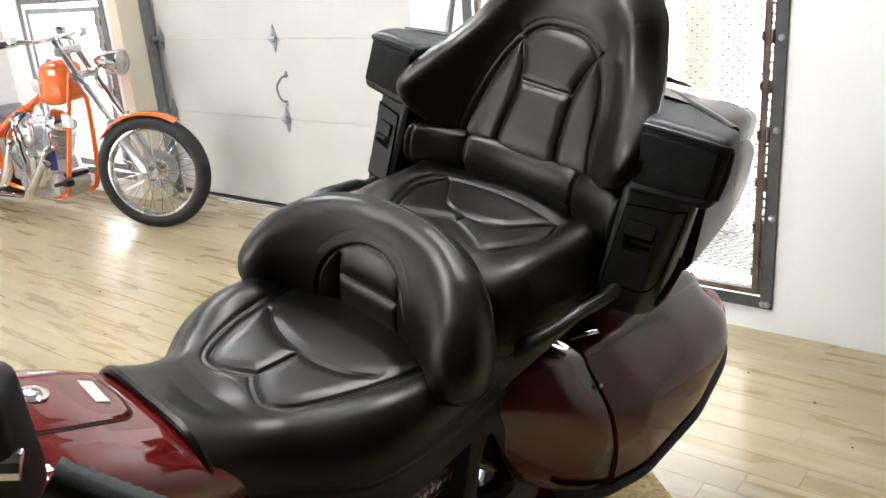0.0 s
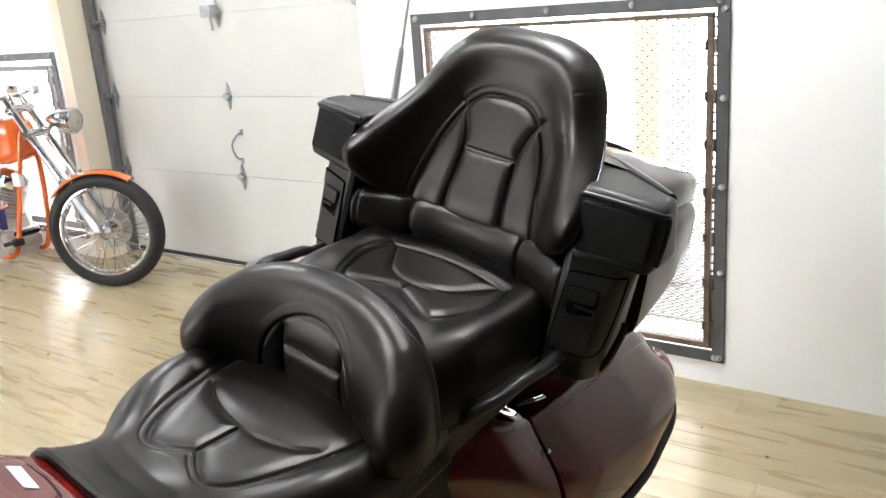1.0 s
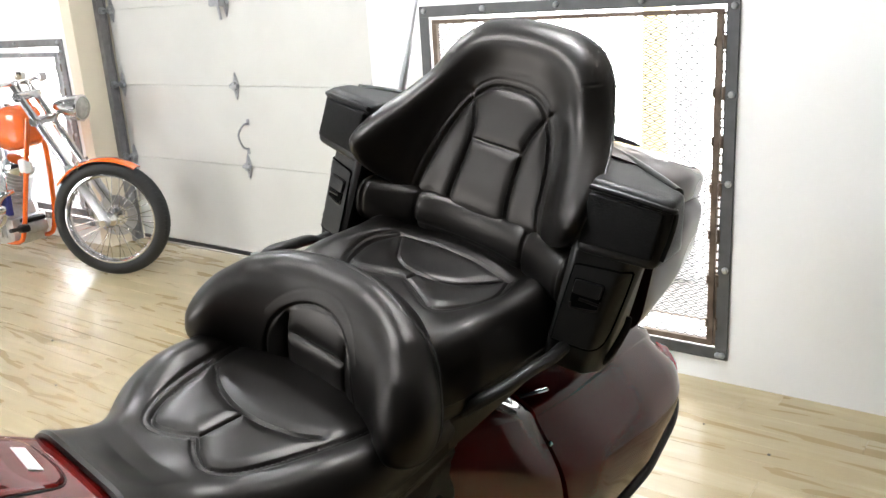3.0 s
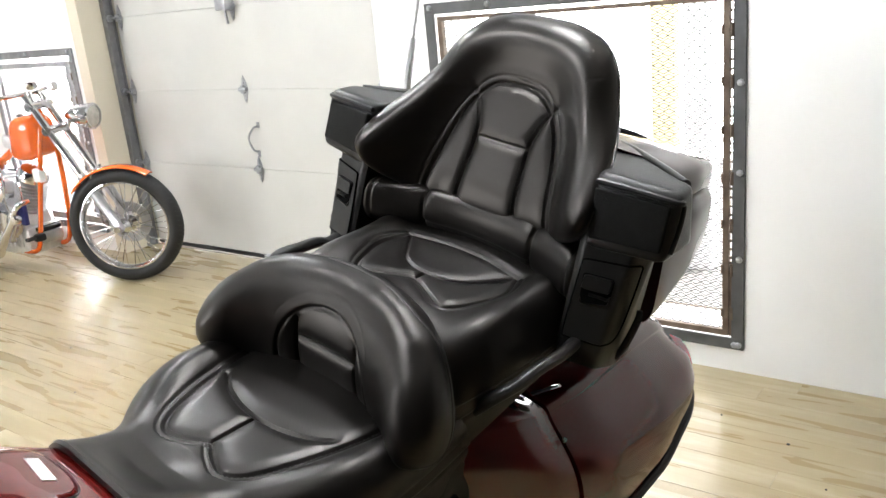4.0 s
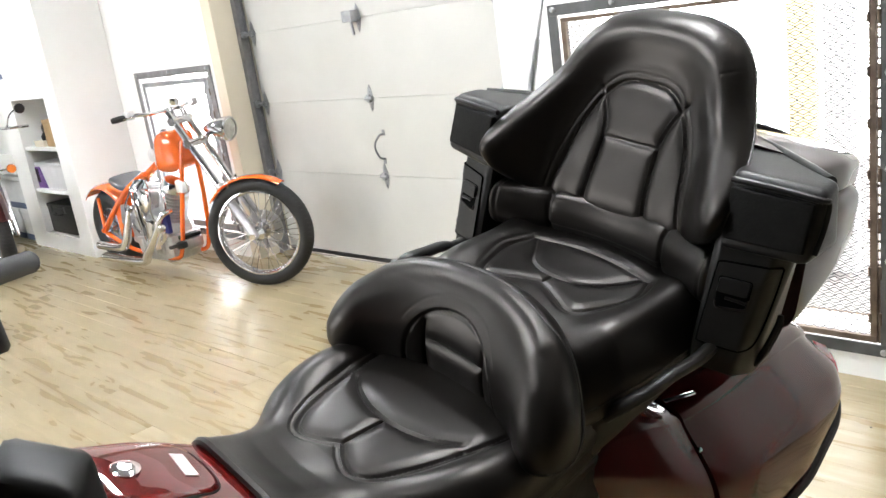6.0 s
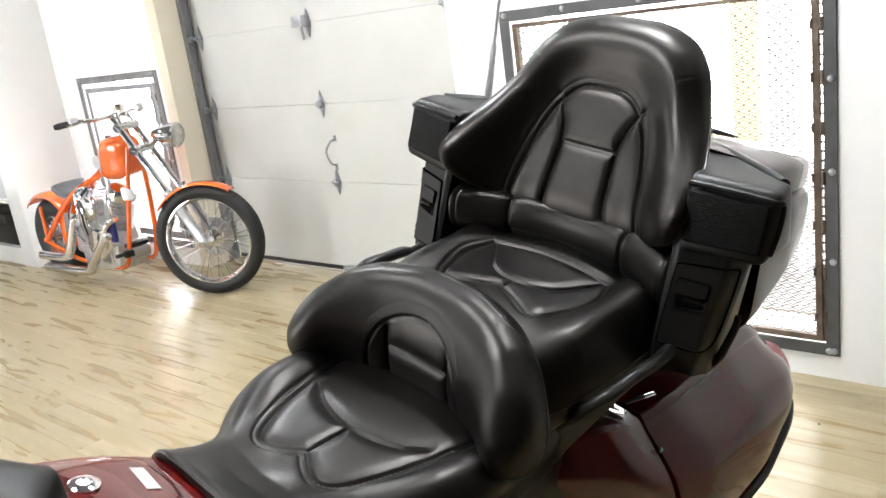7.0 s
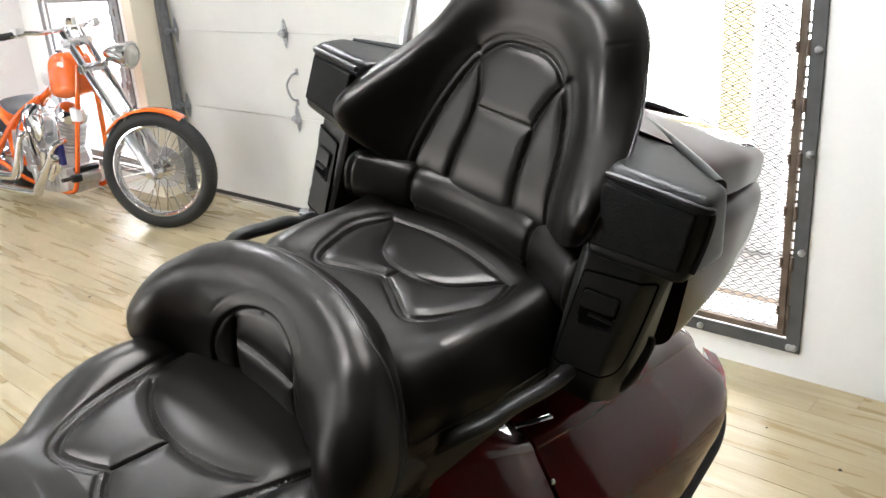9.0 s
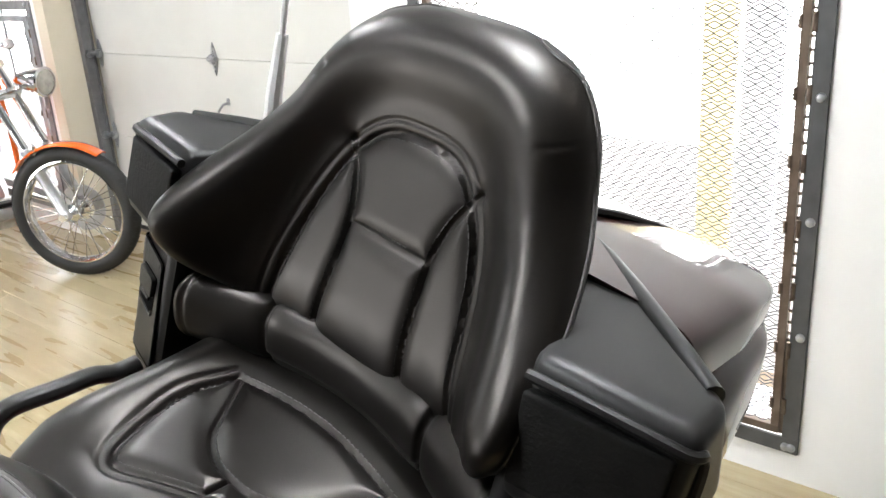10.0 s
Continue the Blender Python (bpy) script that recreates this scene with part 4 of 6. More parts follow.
    rows = [lift(1, -0.006), lift(0.992, 0.0005), lift(0.975, 0.0022)] + [lift(k, 0.0025) for k in (0.85, 0.7, 0.55, 0.4, 0.25, 0.1)]
    lid = part("pocket_lid", sheet(bmesh.new(), rows, wrap_v=True, cap=True), M_PLASTIC, pocket, "black textured pocket lid", angle=50)
    # shade of the lid's gap, put on as a near-black line
    outline("lid_gap", lid_pts, 0.0006, 0.0019, M_SHADE_BLACK, pocket)
    rec = ((0.335, 0.70), (0.345, 0.728), (0.38, 0.735), (0.70, 0.735), (0.74, 0.725), (0.755, 0.70), (0.77, 0.58), (0.765, 0.54), (0.72, 0.522), (0.43, 0.508), (0.385, 0.515), (0.365, 0.545))
    rec_ = [(p.x, p.y) for p in smooth_line([(a, b, 0) for a, b in rec], 60, True)]
    hole = lambda k, d: [on_face(0.555 + (a - 0.555) * k, 0.62 + (b - 0.62) * k, d) for a, b in rec_]
    # shade of the recess, put on as a flat near-black plate
    part("latch_recess", sheet(bmesh.new(), [hole(1.0, 0.0), hole(1.0, 0.0030), hole(0.3, 0.0031)], wrap_v=True, cap=True), M_SHADE_BLACK, lid, "near-black plate standing for the shaded latch recess", angle=50)
    outline("latch_rim", ((0.762, 0.60), (0.768, 0.548), (0.745, 0.526), (0.60, 0.515), (0.43, 0.506), (0.385, 0.512), (0.365, 0.545)), 0.0034, 0.0019, M_LEATHER, lid, False, "smooth lower rim of the latch")
    plate("latch_flap", 0.355, 0.740, 0.618, 0.728, 0.0, 0.0085, M_PLASTIC, lid, "black plastic latch flap", rr=0.16)
    outline("latch_bar", ((0.47, 0.583), (0.60, 0.580), (0.74, 0.573)), 0.0034, 0.0030, M_LEATHER, lid, False)
    bm = bmesh.new()
    tube(bm, [Vector((x, s * y, z)) for x, y, z in smooth_line(((-0.296, 0.371, 0.925), (-0.292, 0.372, 0.905), (-0.285, 0.362, 0.86), (-0.29, 0.345, 0.82)), 14)], [0.005 + 0.002 * math.sin(math.pi * k / 13) for k in range(14)], 8)
    part("hinge_arm", bm, M_PLASTIC_MATTE, pocket)
    # grab rail
    bm = bmesh.new()
    tube(bm, [(x, s * y, z) for x, y, z in smooth_line((((-0.034, 0.228, 0.775), (-0.044, 0.260, 0.812), (-0.070, 0.283, 0.836)) if s > 0 else ((-0.016, 0.262, 0.79), (-0.020, 0.286, 0.842), (-0.046, 0.291, 0.872))) + ((-0.11, 0.292, 0.850 + (0.022 if s < 0 else 0)), (-0.155, 0.298, 0.855 + (0.012 if s < 0 else 0)), (-0.185, 0.299, 0.857), (-0.215, 0.297, 0.860)), 40)], 0.0155, 12, flat=0.75)
    part("grab_rail", bm, M_PLASTIC, bike, "black plastic passenger grab rail")
    # saddlebag with a bulging outer face
    bx = (-0.80, -0.77, -0.72, -0.66, -0.50, -0.30, -0.18, -0.10)
    creY, creZ = (bx, (0.18, 0.222, 0.258, 0.268, 0.280, 0.285, 0.268, 0.25)), (bx, (0.590, 0.640, 0.676, 0.700, 0.720, 0.714, 0.704, 0.69))
    bumY, bumZ = (bx, (0.255, 0.312, 0.350, 0.374, 0.400, 0.398, 0.370, 0.31)), (bx, (0.572, 0.563, 0.553, 0.541, 0.505, 0.472, 0.468, 0.48))
    rows = []
    for x in np.linspace(-0.208, -0.80, 52):
        a, b, c, e = [soft(x, *t) for t in (creY, creZ, bumY, bumZ)]
        sec = ((0.13, b + 0.020), ((0.13 + a) / 2 + 0.01, b + 0.020), (a - 0.018, b + 0.012), (a, b), (a + 0.010, b - 0.014), (a * 0.52 + c * 0.48 + 0.026, b * 0.64 + e * 0.36), (a * 0.10 + c * 0.90 + 0.008, b * 0.36 + e * 0.64), (c + 0.003, e + 0.030), (c, e), (c - 0.012, e - 0.03), (c * 0.8, 0.395), (0.13, 0.39))
        rows.append([(x, s * p.x, p.y) for p in smooth_line([(m_, n_, 0) for m_, n_ in sec], 96, True)])
    bag = part("saddlebag", sheet(bmesh.new(), rows, wrap_v=True, cap=True), M_BURGUNDY, bike, "glossy burgundy saddlebag", angle=60)
    bm = bmesh.new()
    tube(bm, [(x, s * (soft(x, *bumY) + 0.002), soft(x, *bumZ) - 0.014) for x in np.linspace(-0.10, -0.785, 44)], 0.010, 8)
    part("bumper_strip", bm, M_RUBBER, bag, "black rubber edge strip")
    bm = bmesh.new()
    rows = []
    for x in np.linspace(-0.700, -0.782, 14):
        c, e = soft(x, *bumY), soft(x, *bumZ)
        row = [(x, s * (c + 0.007 - 0.25 * (z - e)), z) for z in np.linspace(e + 0.062, e + 0.006, 8)]
        rows.append(row + [(x, s * (abs(p[1]) - 0.03), p[2]) for p in row[::-1]])
    part("tail_light", sheet(bm, rows, wrap_v=True, cap=True), M_RED_LENS, bag, "red tail light lens", angle=40)
    # painted tail cover ahead of the bag
    fx = (-0.205, -0.15, -0.10, -0.05, -0.02, 0.0)
    rows = []
    for x in np.linspace(-0.203, -0.005, 26):
        a, b, c, e = [soft(x, fx, t) for t in ((0.272, 0.266, 0.256, 0.236, 0.213, 0.19), (0.700, 0.722, 0.732, 0.726, 0.710, 0.688), (0.372, 0.348, 0.316, 0.275, 0.24, 0.20), (0.468, 0.487, 0.51, 0.545, 0.58, 0.61))]
        sec = ((0.13, b + 0.018), ((0.13 + a) / 2 + 0.01, b + 0.018), (a - 0.018, b + 0.011), (a, b), (a + 0.010, b - 0.014), (a * 0.52 + c * 0.48 + 0.024, b * 0.64 + e * 0.36), (a * 0.10 + c * 0.90 + 0.008, b * 0.36 + e * 0.64), (c + 0.002, e + 0.024), (c - 0.002, e), (c - 0.02, e - 0.03), (c * 0.8, e - 0.06), (0.13, e - 0.06))
        rows.append([(x, s * p.x, p.y) for p in smooth_line([(m_, n_, 0) for m_, n_ in sec], 80, True)])
    part("tail_cover", sheet(bmesh.new(), rows, wrap_v=True, cap=True), M_BURGUNDY, bike, "glossy burgundy tail cover", angle=60)
    for x, z in ((-0.206, 0.664), (-0.206, 0.606), (-0.206, 0.552)):
        a, b, c, e = [soft(x, *t) for t in (creY, creZ, bumY, bumZ)]
        y = a + (c - a) * (b - z) / (b - e) + 0.022
        part("screw", lathe(bmesh.new(), ((0.005, 0), (0.005, 0.003), (0.003, 0.005), (0.001, 0.0052)), between((x, s * y, z), (x, s * (y + 1), z + 0.5)), 10), M_CHROME, bag, "small chrome screw")
    bm = bmesh.new()
    tube(bm, [(x, s * y, z) for x, y, z in smooth_line(((-0.170, 0.252, 0.752), (-0.200, 0.268, 0.757), (-0.232, 0.272, 0.752)), 12)], 0.005, 8, flat=0.6)
    part("rail_bracket", bm, M_CHROME, bike, "chrome rail bracket")
    # side cover under the rider's seat with a plain bright badge
    loft("side_cover", [(x, s * yc, zc, hy, hz) for x, yc, zc, hy, hz in stations((0.50, 0.07), (((0.05, 0.2, 0.4, 0.52), (0.17, 0.172, 0.15, 0.11)), ((0.05, 0.2, 0.4, 0.52), (0.595, 0.59, 0.60, 0.63)), ((0.05, 0.2, 0.4, 0.52), (0.04, 0.045, 0.04, 0.03)), ((0.05, 0.2, 0.4, 0.52), (0.075, 0.09, 0.08, 0.05))), 20)], M_BURGUNDY, bike, "glossy burgundy side cover", e=0.55, angle=50)
    bm = bmesh.new()
    for k in range(7):
        xk = 0.19 - k * 0.017
        box(bm, (xk - 0.0065, s * 0.2165 - 0.003, 0.560 + 0.003 * (k % 2)), (xk + 0.0065, s * 0.2165 + 0.003, 0.576), 0.001)
    part("badge", bm, M_CHROME, bike, "plain chrome badge bars")
    # black footrest guard with a tall opening
    outer = ((0.075, 0.690), (0.05, 0.716), (0.01, 0.710), (-0.05, 0.64), (-0.10, 0.53), (-0.16, 0.39), (0.0, 0.36), (0.115, 0.42), (0.088, 0.55), (0.074, 0.64))
    inner = ((0.024, 0.602), (0.018, 0.618), (0.006, 0.610), (-0.016, 0.56), (-0.036, 0.515), (-0.052, 0.475), (-0.01, 0.475), (0.036, 0.50), (0.042, 0.55), (0.034, 0.585))
    oo, ii = [[(p.x, p.y) for p in smooth_line([(a, b, 0) for a, b in r], 60, True)] for r in (outer, inner)]
    mixr = lambda k, y: [(a + (c - a) * k, s * (y - 0.10 * (b + (e - b) * k - 0.55)), b + (e - b) * k) for (a, b), (c, e) in zip(oo, ii)]
    bm = bmesh.new()
    sheet(bm, [mixr(0.0, 0.205), mixr(0.0, 0.228), mixr(0.12, 0.244), mixr(0.5, 0.248), mixr(0.88, 0.244), mixr(1.0, 0.228), mixr(1.0, 0.205)], wrap_u=True, wrap_v=True)
    part("footrest_guard", bm, M_PLASTIC, bike, "black plastic footrest guard")
    # exhaust silencer
    bm = bmesh.new()
    tube(bm, [(x, s * 0.24, z) for x, z in ((0.1, 0.30), (-0.1, 0.29), (-0.7, 0.31), (-0.86, 0.33))], (0.03, 0.055, 0.055, 0.045), 18)
    part("silencer", bm, M_CHROME, bike, "chrome silencer")
    # handlebar with grip, the steering turned to the right
    d = 0.08 if s > 0 else 0.0
    up = 0.012 if s > 0 else 0.0
    out = 0.018 if s > 0 else 0.0
    bm = bmesh.new()
    tube(bm, [(x, s * y, z) for x, y, z in smooth_line(((0.88, 0.03, 1.02), (0.85 + d * 0.5, 0.14, 1.05), (0.79 + d, 0.25, 1.08 + up), (0.715 + d, 0.31, 1.075 + up)), 20)], 0.013, 10)
    bar = part("handlebar", bm, M_CHROME, bike, "chrome handlebar")
    bm = bmesh.new()
    a, b = Vector((0.705 + d, s * (0.318 + out), 1.072 + up)), Vector((0.612 + d, s * (0.412 + out), 1.036 - out))
    n = 30
    tube(bm, [a.lerp(b, k / (n - 1)) for k in range(n)], [0.0185 if k in (0, 1, n - 1) else (0.0168 + 0.0012 * (k % 2)) for k in range(n)], 14)
    part("grip", bm, M_RUBBER, bar, "ribbed black rubber grip")
    bm = bmesh.new()
    back, rise = (-0.022, 0.020) if s > 0 else (0.0, 0.0)
    q = lambda *c: [(x + d + back, s * y, z + up + rise) for x, y, z in c]
    hexa(bm, q((0.690, 0.250, 0.98), (0.738, 0.322, 0.98), (0.81, 0.290, 1.00), (0.770, 0.215, 1.00)), q((0.706, 0.255, 1.116), (0.745, 0.312, 1.118), (0.80, 0.280, 1.150), (0.768, 0.226, 1.150)), 0.020, 4)
    part("switch_housing", bm, M_PLASTIC, bar, "black switch housing")

# antenna behind the trunk
bm = bmesh.new()
tube(bm, ((-0.46, -0.345, 1.12), (-0.465, -0.345, 1.17), (-0.478, -0.345, 1.25)), (0.013, 0.012, 0.0085), 10)
ant = part("antenna_base", bm, M_SILVER, bike, "chrome antenna base")
part("antenna_whip", tube(bmesh.new(), ((-0.478, -0.345, 1.25), (-0.52, -0.345, 1.6), (-0.56, -0.345, 1.95)), (0.0045, 0.0036, 0.0026), 8), M_SILVER, ant)

# fuel tank shelter with its lid
kx = (0.40, 0.46, 0.52, 0.60, 0.70, 0.80, 0.86)
tank = loft("tank_cover", stations((0.42, 0.85), ((kx, (0,) * 7), (kx, (0.67, 0.685, 0.705, 0.738, 0.765, 0.78, 0.79)), (kx, (0.13, 0.145, 0.155, 0.165, 0.17, 0.165, 0.15)), (kx, (0.08, 0.10, 0.12, 0.13, 0.14, 0.14, 0.13))), 36), M_BURGUNDY, bike, "glossy burgundy tank cover", e=0.55, angle=50)


def tank_top(x, y, lift=0.0):
    zc, hy, hz = soft(x, kx, (0.67, 0.685, 0.705, 0.738, 0.765, 0.78, 0.79)), soft(x, kx, (0.13, 0.145, 0.155, 0.165, 0.17, 0.165, 0.15)), soft(x, kx, (0.08, 0.10, 0.12, 0.13, 0.14, 0.14, 0.13))
    k = max(0.0, 1 - abs(y / hy) ** (2 / 0.55)) ** (0.55 / 2)
    return Vector((x, y, zc + hz * k + lift))


lid_line = [(0.555 + 0.0, -0.07), (0.545, -0.02), (0.545, 0.03), (0.56, 0.075), (0.60, 0.092), (0.68, 0.098), (0.715, 0.09), (0.722, 0.03), (0.722, -0.03), (0.71, -0.085), (0.65, -0.095), (0.59, -0.09)]
rim = [(p.x, p.y) for p in smooth_line([(0.625 + (a - 0.635) * 0.86, -0.022 + b * 0.80, 0) for a, b in lid_line], 80, True)]
mx, my = 0.625, -0.02
bm = bmesh.new()
sheet(bm, [[tank_top(mx + (a - mx) * k, my + (b - my) * k, h) for a, b in rim] for k, h in ((1.0, -0.004), (1.0, 0.0005), (0.985, 0.0035), (0.9, 0.005), (0.6, 0.006), (0.25, 0.006))], wrap_v=True, cap=True)
lidp = part("fuel_lid", bm, M_BURGUNDY, bike, "burgundy fuel lid", angle=50)
# the gap's shade is drawn as a thin dark tube
part("lid_gap", tube(bmesh.new(), [tank_top(mx + (a - mx) * 1.012, my + (b - my) * 1.012, 0.0005) for a, b in rim], 0.0015, 6, closed=True), M_RUBBER, lidp, "dark line standing for the shaded gap round the fuel lid")
bm = bmesh.new()
lathe(bm, ((0.020, 0.0), (0.020, 0.004), (0.015, 0.007), (0.008, 0.0075)), Matrix.Translation(tank_top(0.655, -0.022, 0.004)) @ pose(0, 0, 0, 0, -12), 24)
part("lock_button", bm, M_CHROME, lidp, "chrome lock button")
# white patch painted on the lid in place of a light panel's reflection
bm = bmesh.new()
glint = [tank_top(x, y, 0.0075) for x, y in ((0.566, -0.048), (0.584, -0.050), (0.590, 0.010), (0.572, 0.012))]
low = [p - Vector((0, 0, 0.002)) for p in glint]
sheet(bm, [low, glint], wrap_v=True, cap=True)
part("label", bm, M_WHITE, lidp, "small white patch standing in for a bright reflection")

# dashboard console ahead of the tank
bm = bmesh.new()
hexa(bm, ((0.76, -0.17, 0.80), (0.76, 0.13, 0.80), (0.95, 0.15, 0.80), (0.95, -0.2, 0.80)), ((0.765, -0.17, 0.905), (0.765, 0.12, 0.915), (0.93, 0.14, 1.03), (0.93, -0.19, 1.03)), 0.02, 3)
dash = part("console", bm, M_ALLOY, bike, "silver console with buttons", angle=50)
for k in range(4):
    bm = bmesh.new()
    yk = -0.15 + 0.055 * k
    hexa(bm, ((0.80, yk, 0.925), (0.80, yk + 0.04, 0.925), (0.85, yk + 0.04, 0.955), (0.85, yk, 0.955)), ((0.80, yk, 0.94), (0.80, yk + 0.04, 0.94), (0.85, yk + 0.04, 0.972), (0.85, yk, 0.972)), 0.005, 2)
    part("button", bm, M_PLASTIC, dash)

# running gear under the bodywork
bm = bmesh.new()
hexa(bm, ((-0.05, -0.16, 0.20), (0.62, -0.20, 0.20), (0.62, 0.20, 0.20), (-0.05, 0.16, 0.20)), ((-0.10, -0.15, 0.62), (0.60, -0.14, 0.66), (0.60, 0.14, 0.66), (-0.10, 0.15, 0.62)), 0.03, 3)
part("engine_block", bm, M_PLASTIC_MATTE, bike, "dark engine and frame")
# near-black stands for the deep shade below the seat
part("tail_frame", boxed((-0.66, -0.15, 0.50), (-0.08, 0.15, 0.78), 0.03), M_SHADE_BLACK, bike)
bm = bmesh.new()
hexa(bm, ((0.80, -0.30, 0.35), (0.80, 0.30, 0.35), (1.10, 0.16, 0.40), (1.10, -0.16, 0.40)), ((0.90, -0.26, 0.98), (0.90, 0.26, 0.98), (1.08, 0.16, 0.92), (1.08, -0.16, 0.92)), 0.06, 4)
part("fairing", bm, M_BURGUNDY, bike, "burgundy front fairing", angle=50)


def plain_wheel(x, r, w, name):
    m = pose(x, 0, r, 90)
    wheel = part(name, lathe(bmesh.new(), ((r - 0.10, -w * 0.42), (r - 0.03, -w * 0.5), (r - 0.004, -w * 0.3), (r, 0), (r - 0.004, w * 0.3), (r - 0.03, w * 0.5), (r - 0.10, w * 0.42)), m, 48, True), M_RUBBER, bike, "black road tyre")
    bm = bmesh.new()
    lathe(bm, ((r - 0.085, -w * 0.40), (r - 0.11, -w * 0.3), (r - 0.11, w * 0.3), (r - 0.085, w * 0.40)), m, 40, True)
    lathe(bm, ((0.05, -w * 0.35), (0.05, w * 0.35)), m, 24)
    for k in range(5):
        a = 2 * math.pi * k / 5
        rod(bm, m @ Vector((0.03 * math.cos(a), 0.03 * math.sin(a), 0)), m @ Vector(((r - 0.10) * math.cos(a), (r - 0.10) * math.sin(a), 0)), 0.02, 8)
    part("rim", bm, M_ALLOY, wheel, "cast alloy rim")


plain_wheel(-0.42, 0.315, 0.18, "rear_wheel")
plain_wheel(1.27, 0.315, 0.13, "front_wheel")
bm = bmesh.new()
for s in (1, -1):
    rod(bm, (1.27, s * 0.10, 0.315), (0.98, s * 0.10, 0.95), 0.026, 12)
part("front_fork", bm, M_ALLOY, bike, "front fork legs")
bm = bmesh.new()
tube(bm, ((0.05, 0.17, 0.28), (0.03, 0.24, 0.14), (0.0, 0.275, 0.085)), 0.014, 10)
part("side_stand", bm, M_PLASTIC_MATTE, bike, "black side stand")


# ---- orange chopper: x ahead from the rear contact, y to its left ----
chop = thing("chopper_motorcycle", "orange custom chopper with chrome engine and long raked fork", "motorcycle", pose(-5.36, 2.60, 0, 0, 0, 5.0))
STEER = radians(27)


def spoked_wheel(name, c, heading, R, tyre, spokes, rim_depth, parent):
    """Tyre, rim, hub and single wire spokes; heading turns it about the upright."""
    m = Matrix.Translation(c) @ Matrix.Rotation(heading, 4, "Z") @ pose(0, 0, 0, 90)
    t = tyre / 2
    prof = [(R - tyre * 0.95 + tyre * 0.95 * math.sin(a) if False else R - tyre * 0.5 + tyre * 0.5 * math.cos(a), t * math.sin(a)) for a in np.linspace(-2.3, 2.3, 13)]
    bm = bmesh.new()
    lathe(bm, prof, m, 72, True)
    for k in range(72):
        a = 2 * math.pi * k / 72
        for s in (1, -1):
            p = [m @ Vector(((R - tyre * 0.5 + tyre * 0.515 * math.cos(b)) * math.cos(a + s * o), (R - tyre * 0.5 + tyre * 0.515 * math.cos(b)) * math.sin(a + s * o), s * t * 1.02 * math.sin(b))) for b, o in ((0.2, 0.0), (0.9, 0.03))]
            tube(bm, p, 0.0022, 4)
    wheel = part(name, bm, M_RUBBER, parent, "black treaded tyre")
    r0 = R - tyre * 0.86
    bm = bmesh.new()
    lathe(bm, ((r0 + 0.006, -t * 0.72), (r0 - 0.004, -t * 0.78), (r0 - rim_depth * 0.5, -t * 0.5), (r0 - rim_depth, -t * 0.2), (r0 - rim_depth, t * 0.2), (r0 - rim_depth * 0.5, t * 0.5), (r0 - 0.004, t * 0.78), (r0 + 0.006, t * 0.72)), m, 72, True)
    part("rim", bm, M_CHROME, wheel, "chrome wheel rim")
    bm = bmesh.new()
    lathe(bm, ((0.012, -0.075), (0.024, -0.075), (0.045, -0.05), (0.045, -0.042), (0.022, -0.03), (0.022, 0.03), (0.045, 0.042), (0.045, 0.05), (0.024, 0.075), (0.012, 0.075)), m, 28, True)
    part("hub", bm, M_CHROME, wheel, "chrome hub")
    rnd = random.Random(3)
    for k in range(spokes):
        s = 1 if k % 2 else -1
        a = 2 * math.pi * k / spokes
        b = a + (0.32 if (k // 2) % 2 else -0.32)
        part("spoke", tube(bmesh.new(), (m @ Vector((0.042 * math.cos(b), 0.042 * math.sin(b), s * 0.044)), m @ Vector(((r0 - rim_depth) * math.cos(a), (r0 - rim_depth) * math.sin(a), s * 0.006))), 0.0022, 5), M_CHROME, wheel)
    return m


FC = Vector((1.695, -0.02, 0.322))
mw = spoked_wheel("front_wheel", FC, STEER, 0.322, 0.085, 40, 0.018, chop)
bm = bmesh.new()
lathe(bm, ((0.06, -0.063), (0.115, -0.063), (0.115, -0.058), (0.06, -0.058)), mw, 40, True)
part("brake_disc", bm, M_ALLOY, chop, "steel brake disc")
RX = 0.11
mr = spoked_wheel("rear_wheel", Vector((RX, 0.0, 0.275)), 0.0, 0.275, 0.16, 36, 0.02, chop)
bm = bmesh.new()
lathe(bm, ((0.04, -0.088), (0.11, -0.088), (0.11, -0.082), (0.04, -0.082)), mr, 36, True)
part("rear_disc", bm, M_ALLOY, chop, "steel rear brake disc")
fd, rt = Vector((math.cos(STEER), math.sin(STEER), 0)), Vector((math.sin(STEER), -math.cos(STEER), 0))
TOPC = Vector((1.115, 0.0, 0.985))
for s in (1, -1):
    a, b = FC + rt * s * 0.085, TOPC + rt * s * 0.085
    knee = a.lerp(b, 0.42)
    leg = part("fork_leg", tube(bmesh.new(), (a + (a - b).normalized() * 0.02, a, a.lerp(b, 0.05), knee, knee.lerp(b, 0.02)), (0.016, 0.026, 0.025, 0.0275, 0.022), 16), M_ALLOY, chop, "polished fork slider")
    part("fork_tube", tube(bmesh.new(), (knee, b + (b - a).normalized() * 0.07), 0.0205, 16), M_CHROME, leg, "chrome fork tube")
    part("axle_nut", rod(bmesh.new(), FC + rt * s * 0.075, FC + rt * s * 0.125, 0.018, 12), M_CHROME, leg)
for k in (0.80, 1.0):
    c = FC.lerp(TOPC, k)
    bm = bmesh.new()
    rod(bm, c - rt * 0.115, c + rt * 0.115, 0.026, 14)
    box(bm, c - Vector((0.04, 0.05, 0.02)), c + Vector((0.03, 0.05, 0.02)), 0.008)
    part("triple_clamp", bm, M_CHROME, chop, "chrome triple clamp")
# front mudguard


